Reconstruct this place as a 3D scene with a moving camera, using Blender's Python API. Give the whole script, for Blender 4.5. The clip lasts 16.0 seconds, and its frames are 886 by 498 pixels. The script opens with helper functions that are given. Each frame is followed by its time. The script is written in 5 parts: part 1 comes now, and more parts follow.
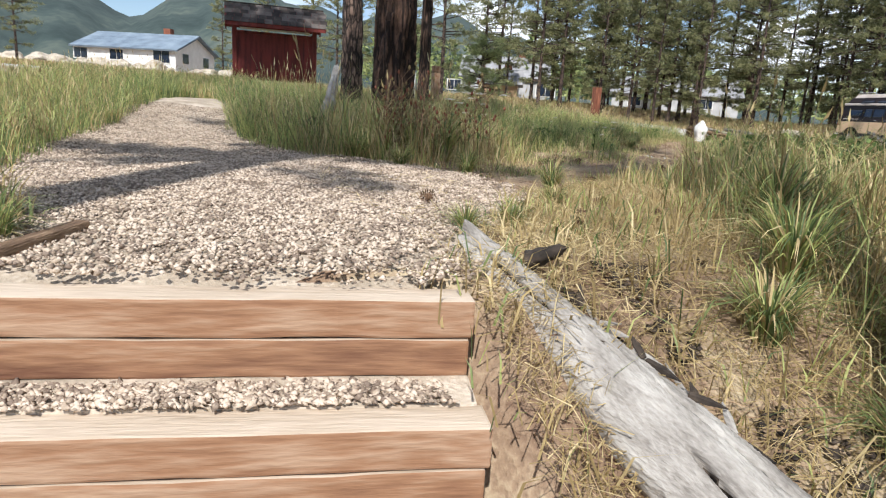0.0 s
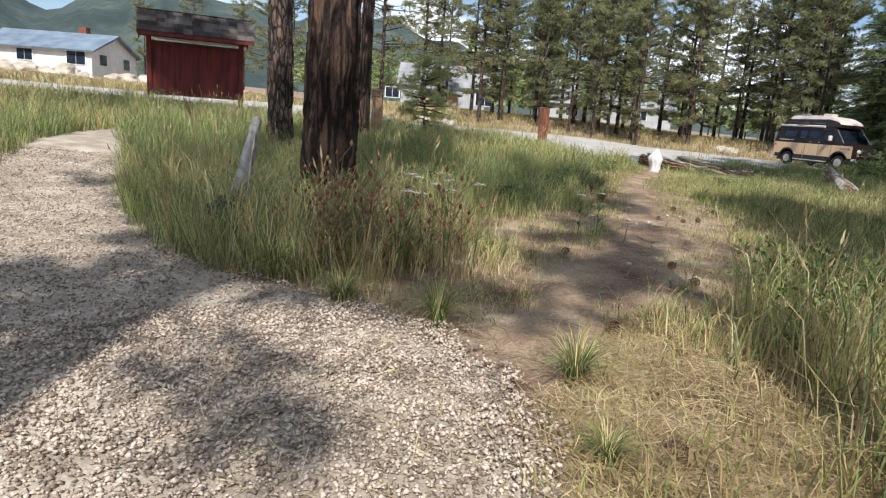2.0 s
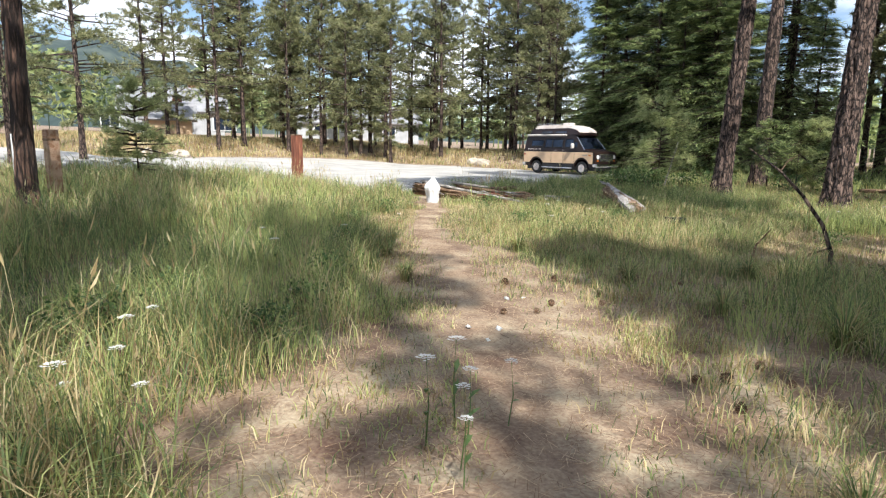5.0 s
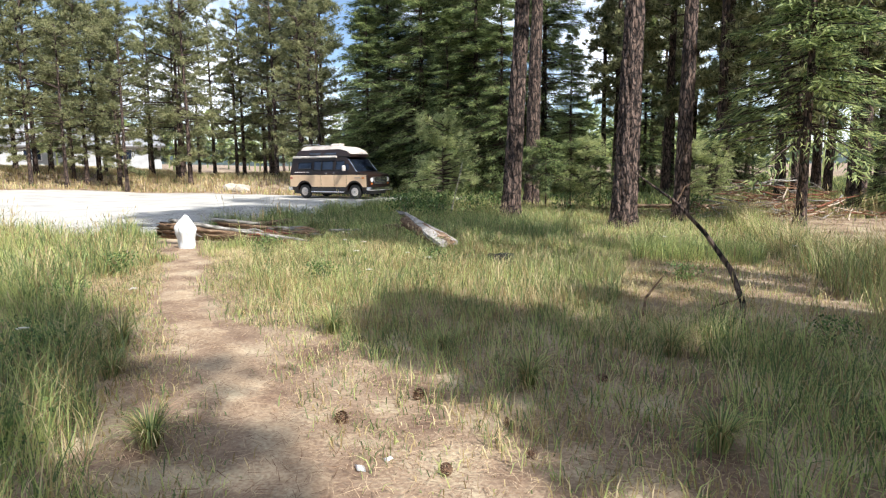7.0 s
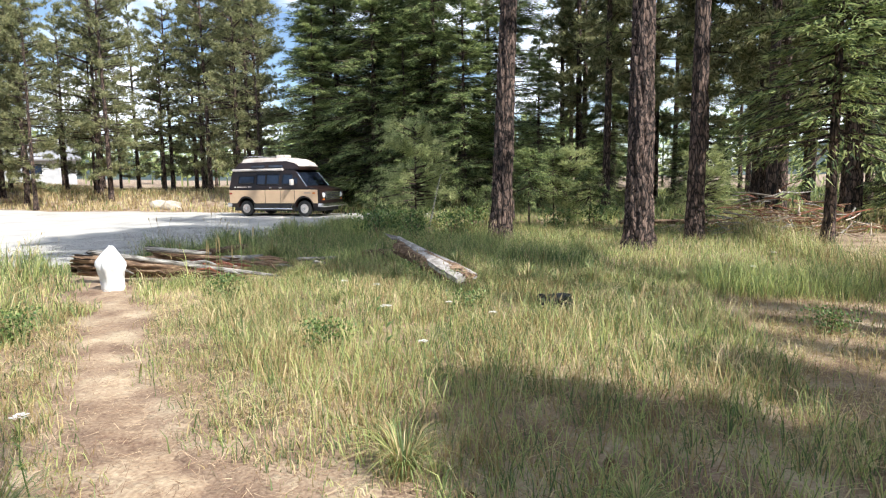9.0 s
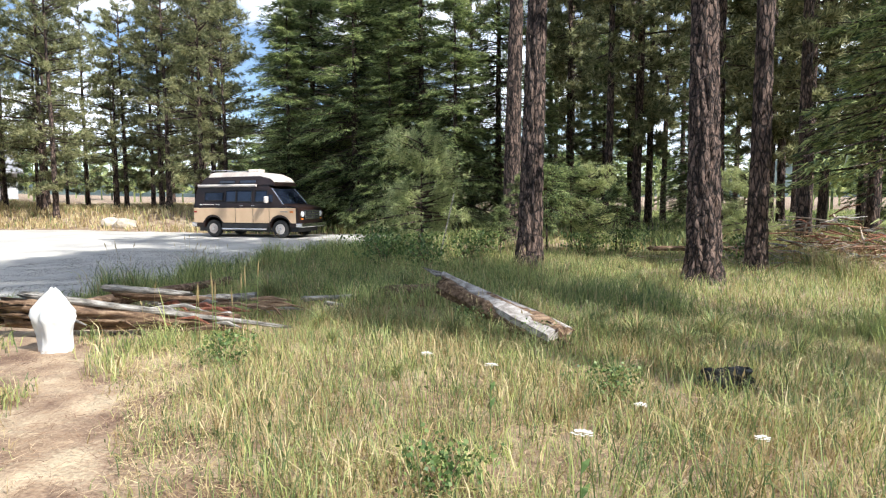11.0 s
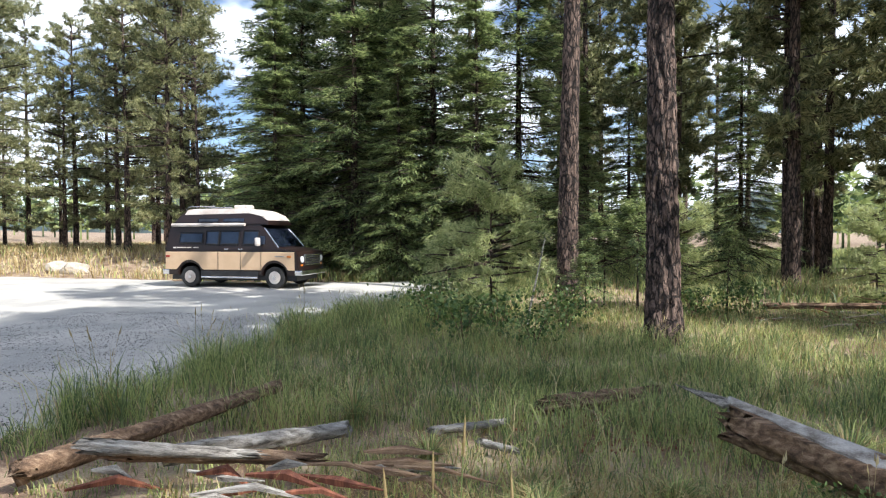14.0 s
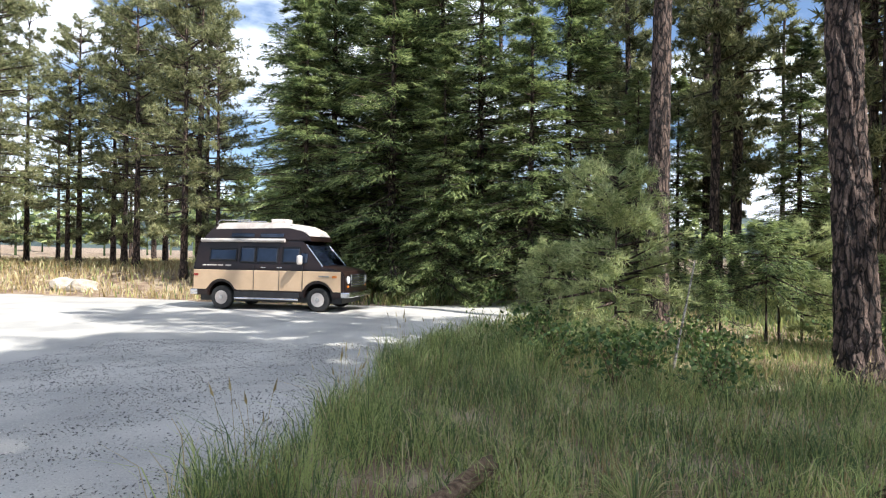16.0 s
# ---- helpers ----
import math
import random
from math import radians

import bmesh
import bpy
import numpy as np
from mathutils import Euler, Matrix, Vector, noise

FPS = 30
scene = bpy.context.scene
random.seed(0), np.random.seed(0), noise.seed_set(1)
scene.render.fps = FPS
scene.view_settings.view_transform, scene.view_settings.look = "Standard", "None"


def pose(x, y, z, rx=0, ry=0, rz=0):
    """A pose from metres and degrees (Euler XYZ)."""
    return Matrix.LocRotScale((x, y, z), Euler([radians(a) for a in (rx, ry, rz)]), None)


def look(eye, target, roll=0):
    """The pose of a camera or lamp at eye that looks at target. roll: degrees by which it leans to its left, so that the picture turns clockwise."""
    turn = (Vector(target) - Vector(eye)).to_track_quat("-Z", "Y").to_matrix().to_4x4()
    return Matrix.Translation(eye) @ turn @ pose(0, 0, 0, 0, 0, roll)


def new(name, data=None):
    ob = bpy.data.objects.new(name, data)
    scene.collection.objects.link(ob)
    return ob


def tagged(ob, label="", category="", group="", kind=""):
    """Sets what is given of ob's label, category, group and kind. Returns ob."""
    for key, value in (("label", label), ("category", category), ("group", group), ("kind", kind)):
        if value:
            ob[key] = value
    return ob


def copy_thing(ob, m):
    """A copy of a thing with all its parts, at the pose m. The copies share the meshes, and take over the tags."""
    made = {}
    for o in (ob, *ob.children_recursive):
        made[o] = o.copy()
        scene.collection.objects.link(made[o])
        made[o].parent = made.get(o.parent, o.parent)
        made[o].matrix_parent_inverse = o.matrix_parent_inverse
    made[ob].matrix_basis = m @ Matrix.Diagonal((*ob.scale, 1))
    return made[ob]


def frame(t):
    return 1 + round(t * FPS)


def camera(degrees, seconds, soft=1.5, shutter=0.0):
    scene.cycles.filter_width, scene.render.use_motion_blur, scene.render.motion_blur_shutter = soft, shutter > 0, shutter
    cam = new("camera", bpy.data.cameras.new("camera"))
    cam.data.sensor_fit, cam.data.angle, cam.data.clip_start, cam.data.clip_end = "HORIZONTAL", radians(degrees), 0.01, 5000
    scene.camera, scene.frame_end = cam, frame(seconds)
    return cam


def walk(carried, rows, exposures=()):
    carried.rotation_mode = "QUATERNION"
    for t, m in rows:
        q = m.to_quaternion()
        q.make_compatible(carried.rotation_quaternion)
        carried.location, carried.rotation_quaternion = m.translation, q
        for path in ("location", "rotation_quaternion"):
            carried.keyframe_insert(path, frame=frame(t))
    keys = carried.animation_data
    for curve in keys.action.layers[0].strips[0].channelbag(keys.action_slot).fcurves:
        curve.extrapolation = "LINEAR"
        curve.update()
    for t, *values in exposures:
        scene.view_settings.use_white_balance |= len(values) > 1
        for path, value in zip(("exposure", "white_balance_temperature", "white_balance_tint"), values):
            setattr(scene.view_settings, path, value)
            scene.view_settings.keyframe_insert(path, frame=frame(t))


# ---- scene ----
cam = camera(70.7, 16.0, soft=1.2)
PATH = [
    (0, (10.682, -7.51, 0.525), (8.886, -6.745, 0.09), 3.4),
    (0.5, (10.131, -7.404, 0.571), (8.335, -6.635, 0.145), 3.1),
    (1, (9.594, -7.323, 0.772), (7.821, -6.5, 0.347), 3.2),
    (1.5, (9.259, -7.166, 0.975), (7.508, -6.292, 0.56), 3.5),
    (2, (8.966, -6.98, 1.154), (7.252, -6.036, 0.741), 4.2),
    (2.5, (8.62, -6.824, 1.198), (6.986, -5.742, 0.799), 3.6),
    (3, (8.143, -6.574, 1.431), (6.564, -5.409, 1.043), 3.3),
    (3.2, (7.969, -6.418, 1.418), (6.433, -5.193, 1.04), 3.2),
    (5.3, (5.764, -4.64, 1.543), (4.611, -3.036, 1.226), 0.1),
    (5.5, (5.591, -4.388, 1.559), (4.526, -2.723, 1.253), -0.2),
    (6, (5.105, -3.878, 1.623), (4.215, -2.112, 1.321), -0.8),
    (6.5, (4.634, -3.27, 1.592), (3.923, -1.422, 1.307), -0.5),
    (7, (4.053, -2.722, 1.604), (3.445, -0.836, 1.337), -0.6),
    (7.5, (3.55, -2.102, 1.609), (3.001, -0.196, 1.35), -0.5),
    (8, (2.983, -1.591, 1.62), (2.482, 0.33, 1.376), -0.8),
    (8.5, (2.56, -0.973, 1.579), (2.113, 0.963, 1.349), -0.8),
    (9, (2.086, -0.517, 1.604), (1.682, 1.428, 1.376), -0.9),
    (9.2, (1.933, -0.362, 1.623), (1.538, 1.586, 1.398), -0.7),
    (11.3, (-0.009, 2.171, 1.6), (-0.261, 4.148, 1.435), -0.5),
    (11.5, (-0.176, 2.483, 1.59), (-0.417, 4.462, 1.427), -0.7),
    (12, (-0.704, 3.123, 1.625), (-0.927, 5.105, 1.482), -0.9),
    (12.5, (-1.179, 3.698, 1.617), (-1.388, 5.682, 1.487), -0.9),
    (13, (-1.663, 4.268, 1.67), (-1.85, 6.256, 1.558), -0.9),
    (13.5, (-2.171, 4.746, 1.669), (-2.332, 6.738, 1.586), -0.6),
    (14, (-2.669, 5.325, 1.806), (-2.797, 7.32, 1.75), -0.2),
    (14.5, (-3.148, 5.783, 1.791), (-3.259, 7.78, 1.763), 0.2),
    (15, (-3.662, 6.264, 1.749), (-3.766, 8.262, 1.743), 0.5),
    (15.5, (-4.359, 6.613, 1.753), (-4.456, 8.611, 1.761), 0.8),
    (16, (-4.999, 7.073, 1.761), (-5.082, 9.071, 1.772), 0.7),
]
walk(cam, [(t, look(eye, target, roll)) for t, eye, target, roll in PATH], exposures=((0, 0.17, 6150, 11), (2.0, 0.10, 6150, 11), (3.2, 0.1, 6150, 11), (5.5, 0.62, 6150, 11), (16, 0.74, 6050, 11)))


# ---- world, sun ----
SUN_AZ, SUN_EL = -30.0, 47.0      # degrees: the sun stands towards (+x, slightly -y)
world = bpy.data.worlds.new("sky")
scene.world = world
world.use_nodes = True
wn, wl = world.node_tree.nodes, world.node_tree.links
bg = wn["Background"]
sky = wn.new("ShaderNodeTexSky")
sky.sky_type, sky.sun_disc = "NISHITA", False
sky.sun_elevation, sky.sun_rotation = radians(SUN_EL), radians(90 - SUN_AZ)
sky.altitude, sky.air_density, sky.dust_density = 700, 1.0, 0.6
tc = wn.new("ShaderNodeTexCoord")
cloud_map = wn.new("ShaderNodeMapping")
cloud_map.inputs["Scale"].default_value = (2.2, 2.2, 5.0)
cloud = wn.new("ShaderNodeTexNoise")
cloud.inputs["Scale"].default_value, cloud.inputs["Detail"].default_value = 1.6, 7
ramp = wn.new("ShaderNodeValToRGB")
ramp.color_ramp.elements[0].position, ramp.color_ramp.elements[1].position = 0.47, 0.60
cmix = wn.new("ShaderNodeMix")
cmix.data_type = "RGBA"
cmix.inputs["B"].default_value = (11.0, 11.4, 12.0, 1)
wl.new(tc.outputs["Generated"], cloud_map.inputs["Vector"])
wl.new(cloud_map.outputs["Vector"], cloud.inputs["Vector"])
wl.new(cloud.outputs["Fac"], ramp.inputs["Fac"])
wl.new(ramp.outputs["Color"], cmix.inputs["Factor"])
wl.new(sky.outputs["Color"], cmix.inputs["A"])
wl.new(cmix.outputs["Result"], bg.inputs["Color"])
bg.inputs["Strength"].default_value = 0.104
sun_data = bpy.data.lights.new("sun", "SUN")
sun_data.energy, sun_data.angle, sun_data.color = 5.0, radians(0.53), (1.0, 0.95, 0.86)
sun = new("sun", sun_data)
SUN_DIR = Vector((math.cos(radians(SUN_AZ)) * math.cos(radians(SUN_EL)), math.sin(radians(SUN_AZ)) * math.cos(radians(SUN_EL)), math.sin(radians(SUN_EL))))
sun.matrix_world = look(SUN_DIR * 60, (0, 0, 0))


# ---- materials ----
def material(name, a, b, scale=8.0, rough=0.8, bump=0.3, fine=60.0, metallic=0.0, c=None, stretch=(1, 1, 1), island=0.0, obj=0.0, crack=0.0, depth=0.02, translucent=0.0):
    """Two-scale noise between base colours a and b, patches of c, fine relief."""
    m = bpy.data.materials.new(name)
    m.use_nodes = True
    n, l = m.node_tree.nodes, m.node_tree.links
    p = n["Principled BSDF"]
    p.inputs["Roughness"].default_value, p.inputs["Metallic"].default_value = rough, metallic
    t = n.new("ShaderNodeTexCoord")
    mp = n.new("ShaderNodeMapping")
    mp.inputs["Scale"].default_value = stretch
    l.new(t.outputs["Object"], mp.inputs["Vector"])
    big = n.new("ShaderNodeTexNoise")
    big.inputs["Scale"].default_value, big.inputs["Detail"].default_value = scale, 5
    small = n.new("ShaderNodeTexNoise")
    small.inputs["Scale"].default_value, small.inputs["Detail"].default_value = fine, 4
    for q in (big, small):
        l.new(mp.outputs["Vector"], q.inputs["Vector"])
    add = n.new("ShaderNodeMath")
    add.operation = "MULTIPLY_ADD"
    add.inputs[1].default_value = 0.45
    l.new(small.outputs["Fac"], add.inputs[0])
    l.new(big.outputs["Fac"], add.inputs[2])
    r = n.new("ShaderNodeValToRGB")
    r.color_ramp.elements[0].position, r.color_ramp.elements[0].color = 0.52, (*a, 1)
    r.color_ramp.elements[1].position, r.color_ramp.elements[1].color = 0.92, (*b, 1)
    if c:
        e = r.color_ramp.elements.new(0.74)
        e.color = (*c, 1)
    last = add.outputs[0]
    if island or obj:
        rnd = n.new("ShaderNodeNewGeometry") if island else n.new("ShaderNodeObjectInfo")
        k = n.new("ShaderNodeMath")
        k.operation = "MULTIPLY_ADD"
        k.inputs[1].default_value = island or obj
        l.new(rnd.outputs["Random Per Island" if island else "Random"], k.inputs[0])
        off = n.new("ShaderNodeMath")
        off.operation = "SUBTRACT"
        off.inputs[1].default_value = (island or obj) / 2
        l.new(last, off.inputs[0])
        l.new(off.outputs[0], k.inputs[2])
        last = k.outputs[0]
    if crack:
        warp = n.new("ShaderNodeMix")
        warp.data_type = "VECTOR"
        warp.inputs["Factor"].default_value = 0.12
        l.new(mp.outputs["Vector"], warp.inputs["A"])
        l.new(big.outputs["Color"], warp.inputs["B"])
        vo = n.new("ShaderNodeTexVoronoi")
        vo.feature = "DISTANCE_TO_EDGE"
        vo.inputs["Scale"].default_value = crack
        l.new(warp.outputs["Result"], vo.inputs["Vector"])
        mr = n.new("ShaderNodeMapRange")
        mr.inputs["From Max"].default_value = 0.16
        mr.inputs["To Min"].default_value = -0.32
        mr.inputs["To Max"].default_value = 0.06
        l.new(vo.outputs["Distance"], mr.inputs["Value"])
        deep = n.new("ShaderNodeMath")
        l.new(last, deep.inputs[0])
        l.new(mr.outputs["Result"], deep.inputs[1])
        last = deep.outputs[0]
    l.new(last, r.inputs["Fac"])
    l.new(r.outputs["Color"], p.inputs["Base Color"])
    if bump:
        bp = n.new("ShaderNodeBump")
        bp.inputs["Strength"].default_value, bp.inputs["Distance"].default_value = bump, depth
        l.new(last if crack else add.outputs[0], bp.inputs["Height"])
        l.new(bp.outputs["Normal"], p.inputs["Normal"])
    if translucent:
        tr = n.new("ShaderNodeBsdfTranslucent")
        l.new(r.outputs["Color"], tr.inputs["Color"])
        mx = n.new("ShaderNodeMixShader")
        mx.inputs[0].default_value = translucent
        l.new(p.outputs[0], mx.inputs[1])
        l.new(tr.outputs[0], mx.inputs[2])
        l.new(mx.outputs[0], n["Material Output"].inputs["Surface"])
    return m


M = {}
M["soil"] = material("soil", (0.13, 0.074, 0.048), (0.47, 0.385, 0.26), 1.7, 0.95, 1.0, 42, c=(0.29, 0.205, 0.135), depth=0.03)
M["lot"] = material("lot_gravel", (0.34, 0.325, 0.30), (0.56, 0.53, 0.48), 0.6, 0.95, 0.6, 45, c=(0.47, 0.445, 0.40))
M["lot_stone"] = material("lot_stone", (0.16, 0.15, 0.14), (0.60, 0.57, 0.52), 9, 0.9, 0.2, 90, island=0.8, c=(0.40, 0.375, 0.34))
M["path"] = material("path_gravel", (0.27, 0.22, 0.17), (0.58, 0.50, 0.41), 3.0, 0.95, 0.9, 55, c=(0.42, 0.35, 0.27))
M["pebble"] = material("pebble", (0.20, 0.15, 0.115), (0.64, 0.53, 0.43), 9, 0.85, 0.2, 90, island=0.55, c=(0.45, 0.36, 0.275))
M["trail"] = material("trail_dust", (0.16, 0.094, 0.06), (0.52, 0.415, 0.28), 1.7, 0.95, 0.8, 42, c=(0.335, 0.24, 0.155), depth=0.03)
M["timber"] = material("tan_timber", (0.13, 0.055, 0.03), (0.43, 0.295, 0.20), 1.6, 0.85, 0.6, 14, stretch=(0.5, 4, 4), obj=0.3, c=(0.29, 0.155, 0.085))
M["timber_top"] = material("pale_timber", (0.36, 0.275, 0.20), (0.60, 0.50, 0.40), 2.2, 0.9, 0.5, 20, stretch=(0.5, 5, 5), obj=0.2, c=(0.50, 0.405, 0.31))
M["silver_wood"] = material("silver_wood", (0.20, 0.18, 0.16), (0.50, 0.475, 0.44), 3.2, 0.85, 0.7, 30, stretch=(0.6, 4, 4), c=(0.37, 0.345, 0.315))
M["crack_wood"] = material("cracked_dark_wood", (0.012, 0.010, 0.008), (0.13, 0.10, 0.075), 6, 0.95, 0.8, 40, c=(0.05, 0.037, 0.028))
M["grey_wood"] = material("weathered_wood", (0.07, 0.062, 0.052), (0.47, 0.44, 0.395), 5, 0.9, 1.0, 45, stretch=(0.5, 5, 5), c=(0.30, 0.275, 0.24))
M["bleached"] = material("bleached_wood", (0.16, 0.135, 0.115), (0.50, 0.465, 0.43), 4.0, 0.85, 0.7, 36, stretch=(2.5, 2.5, 6), c=(0.36, 0.33, 0.30))
M["brown_wood"] = material("rotting_wood", (0.055, 0.032, 0.018), (0.36, 0.25, 0.16), 5, 0.95, 0.9, 45, stretch=(0.6, 5, 5), c=(0.18, 0.11, 0.065))
M["char"] = material("charred_wood", (0.006, 0.006, 0.006), (0.09, 0.085, 0.08), 9, 0.8, 0.9, 40)
M["bark"] = material("pine_bark", (0.016, 0.011, 0.009), (0.24, 0.165, 0.13), 5.5, 0.95, 1.0, 34, stretch=(2.1, 2.1, 0.6), c=(0.10, 0.066, 0.052), crack=6.5, depth=0.06)
M["bark_red"] = material("red_pine_bark", (0.020, 0.012, 0.009), (0.21, 0.12, 0.08), 5.5, 0.95, 1.0, 34, stretch=(2.2, 2.2, 0.32), c=(0.085, 0.050, 0.036), crack=5.5, depth=0.06)
M["needle"] = material("pine_needles", (0.10, 0.12, 0.055), (0.46, 0.45, 0.23), 0.9, 0.6, 0, 3, island=0.6, translucent=0.4, c=(0.25, 0.265, 0.12))
M["fir"] = material("fir_needles", (0.06, 0.095, 0.042), (0.47, 0.53, 0.22), 0.9, 0.6, 0, 3, island=0.65, translucent=0.5, c=(0.24, 0.31, 0.12))
M["sapling"] = material("young_needles", (0.24, 0.29, 0.12), (0.66, 0.68, 0.34), 2, 0.6, 0, 5, island=0.5, translucent=0.5, c=(0.42, 0.46, 0.21))
M["grass"] = material("green_grass", (0.12, 0.175, 0.065), (0.53, 0.57, 0.21), 0.35, 0.6, 0, 1.5, island=0.75, translucent=0.45, c=(0.29, 0.36, 0.13))
M["straw"] = material("dry_grass", (0.32, 0.24, 0.11), (0.72, 0.60, 0.35), 0.5, 0.8, 0, 2, island=0.5, translucent=0.3, c=(0.47, 0.36, 0.17))
M["litter"] = material("needle_litter", (0.14, 0.075, 0.04), (0.54, 0.40, 0.25), 1, 0.9, 0, 3, island=0.6, c=(0.34, 0.22, 0.13))
M["leaf"] = material("broad_leaf", (0.05, 0.10, 0.025), (0.24, 0.32, 0.10), 3, 0.55, 0, 9, island=0.5, translucent=0.25, c=(0.12, 0.19, 0.05))
M["petal"] = material("white_petal", (0.70, 0.69, 0.63), (0.85, 0.84, 0.80), 6, 0.7, 0, 20, translucent=0.3)
M["red_paint"] = material("barn_red_paint", (0.07, 0.010, 0.009), (0.19, 0.026, 0.021), 2.2, 0.7, 0.25, 30, stretch=(4, 4, 0.6), c=(0.155, 0.022, 0.018))
M["shingle"] = material("brown_shingle", (0.025, 0.020, 0.018), (0.13, 0.11, 0.10), 2, 0.95, 0.8, 50, obj=0.5, c=(0.062, 0.050, 0.045))
M["white_paint"] = material("white_paint", (0.68, 0.68, 0.66), (0.82, 0.82, 0.80), 1.5, 0.6, 0.1, 25)
M["grey_paint"] = material("grey_siding", (0.36, 0.37, 0.38), (0.50, 0.51, 0.52), 1.5, 0.7, 0.15, 25)
M["roof_grey"] = material("grey_roof", (0.20, 0.20, 0.21), (0.36, 0.36, 0.37), 0.8, 0.9, 0.4, 18)
M["roof_blue"] = material("blue_grey_roof", (0.10, 0.14, 0.19), (0.22, 0.28, 0.34), 0.8, 0.8, 0.3, 18)
M["rock"] = material("tan_rock", (0.30, 0.25, 0.19), (0.62, 0.55, 0.45), 2, 0.9, 0.7, 22, c=(0.47, 0.41, 0.33))
M["hill"] = material("wooded_hill", (0.018, 0.034, 0.032), (0.085, 0.105, 0.085), 0.02, 0.95, 0.0, 0.12, c=(0.042, 0.064, 0.058))
M["glass"] = material("dark_glass", (0.012, 0.018, 0.03), (0.025, 0.035, 0.06), 2, 0.06, 0, 9)
M["van_brown"] = material("brown_car_paint", (0.012, 0.006, 0.005), (0.022, 0.011, 0.009), 3, 0.36, 0.03, 60)
M["van_tan"] = material("cream_car_paint", (0.60, 0.41, 0.25), (0.68, 0.48, 0.30), 3, 0.38, 0.03, 60)
M["van_top"] = material("white_fibreglass", (0.46, 0.39, 0.34), (0.72, 0.66, 0.60), 2, 0.6, 0.1, 30)
M["chrome"] = material("dull_chrome", (0.55, 0.55, 0.56), (0.75, 0.75, 0.76), 4, 0.22, 0.05, 50, metallic=1.0)
M["tyre"] = material("tyre_rubber", (0.012, 0.012, 0.012), (0.035, 0.034, 0.032), 8, 0.85, 0.2, 60)
M["black"] = material("black_plastic", (0.010, 0.010, 0.011), (0.028, 0.028, 0.030), 6, 0.5, 0.1, 40)
M["amber"] = material("amber_lens", (0.50, 0.14, 0.02), (0.62, 0.20, 0.03), 6, 0.3, 0, 40)
M["red_lens"] = material("red_lens", (0.25, 0.015, 0.01), (0.35, 0.025, 0.015), 6, 0.3, 0, 40)
M["lamp"] = material("lamp_glass", (0.55, 0.56, 0.57), (0.75, 0.76, 0.77), 6, 0.12, 0, 40)
M["cone"] = material("pine_cone_scale", (0.045, 0.024, 0.014), (0.22, 0.13, 0.075), 14, 0.85, 0.4, 60, island=0.4)
M["rust_wood"] = material("red_brown_wood", (0.10, 0.032, 0.018), (0.34, 0.13, 0.07), 4, 0.9, 0.6, 30, stretch=(4, 4, 0.5), c=(0.20, 0.07, 0.04))


# ---- mesh helpers ----
def finish(bm, material_name, smooth=False):
    me = bpy.data.meshes.new("m")
    bm.normal_update()
    bm.to_mesh(me)
    bm.free()
    me.materials.append(M[material_name])
    if smooth:
        me.polygons.foreach_set("use_smooth", [True] * len(me.polygons))
    return me


def part(name, bm, material_name, parent, label="", smooth=False):
    ob = new(name, finish(bm, material_name, smooth) if isinstance(bm, bmesh.types.BMesh) else bm)
    ob.parent = parent
    return tagged(ob, label=label)


def thing(name, label, category, at=None, group="", kind=""):
    ob = new(name)
    ob.empty_display_size = 0.2
    if at:
        ob.matrix_world = at
    return tagged(ob, label, category, group, kind)


def raw_mesh(verts, faces, material_name, smooth=False):
    """A mesh from arrays: verts (n, 3) and faces (m, 3) or (m, 4)."""
    me = bpy.data.meshes.new("m")
    k = faces.shape[1]
    me.vertices.add(len(verts))
    me.vertices.foreach_set("co", np.ascontiguousarray(verts, dtype=np.float32).ravel())
    me.loops.add(faces.size)
    me.loops.foreach_set("vertex_index", np.ascontiguousarray(faces, dtype=np.int32).ravel())
    me.polygons.add(len(faces))
    me.polygons.foreach_set("loop_start", np.arange(0, faces.size, k, dtype=np.int32))
    me.polygons.foreach_set("loop_total", np.full(len(faces), k, dtype=np.int32))
    if smooth:
        me.polygons.foreach_set("use_smooth", np.ones(len(faces), dtype=bool))
    me.update()
    me.validate()
    me.materials.append(M[material_name])
    return me


def box(sx, sy, sz, x=0, y=0, z=0, bevel=0.0, rot=None):
    bm = bmesh.new()
    bmesh.ops.create_cube(bm, size=1, matrix=Matrix.Diagonal((sx, sy, sz, 1)))
    if bevel:
        bmesh.ops.bevel(bm, geom=bm.edges[:], offset=bevel, segments=2, affect="EDGES", profile=0.6)
    bm.transform(Matrix.Translation((x, y, z)) @ (rot or Matrix()))
    return bm


def tube(rings, sides=12, cap=True):
    """A skin over rings (centre, radius), square to the line through them."""
    bm = bmesh.new()
    rows = []
    for i, (c, r) in enumerate(rings):
        c = Vector(c)
        a, b = Vector(rings[max(i - 1, 0)][0]), Vector(rings[min(i + 1, len(rings) - 1)][0])
        q = (b - a).to_track_quat("Z", "Y")
        rows.append([bm.verts.new(c + q @ Vector((r * math.cos(2 * math.pi * k / sides), r * math.sin(2 * math.pi * k / sides), 0))) for k in range(sides)])
    for u, v in zip(rows, rows[1:]):
        for k in range(sides):
            bm.faces.new((u[k], u[(k + 1) % sides], v[(k + 1) % sides], v[k]))
    if cap:
        bm.faces.new(rows[0][::-1])
        bm.faces.new(rows[-1])
    return bm


def smoothstep(a, b, x):
    t = np.clip((x - a) / (b - a), 0, 1)
    return t * t * (3 - 2 * t)


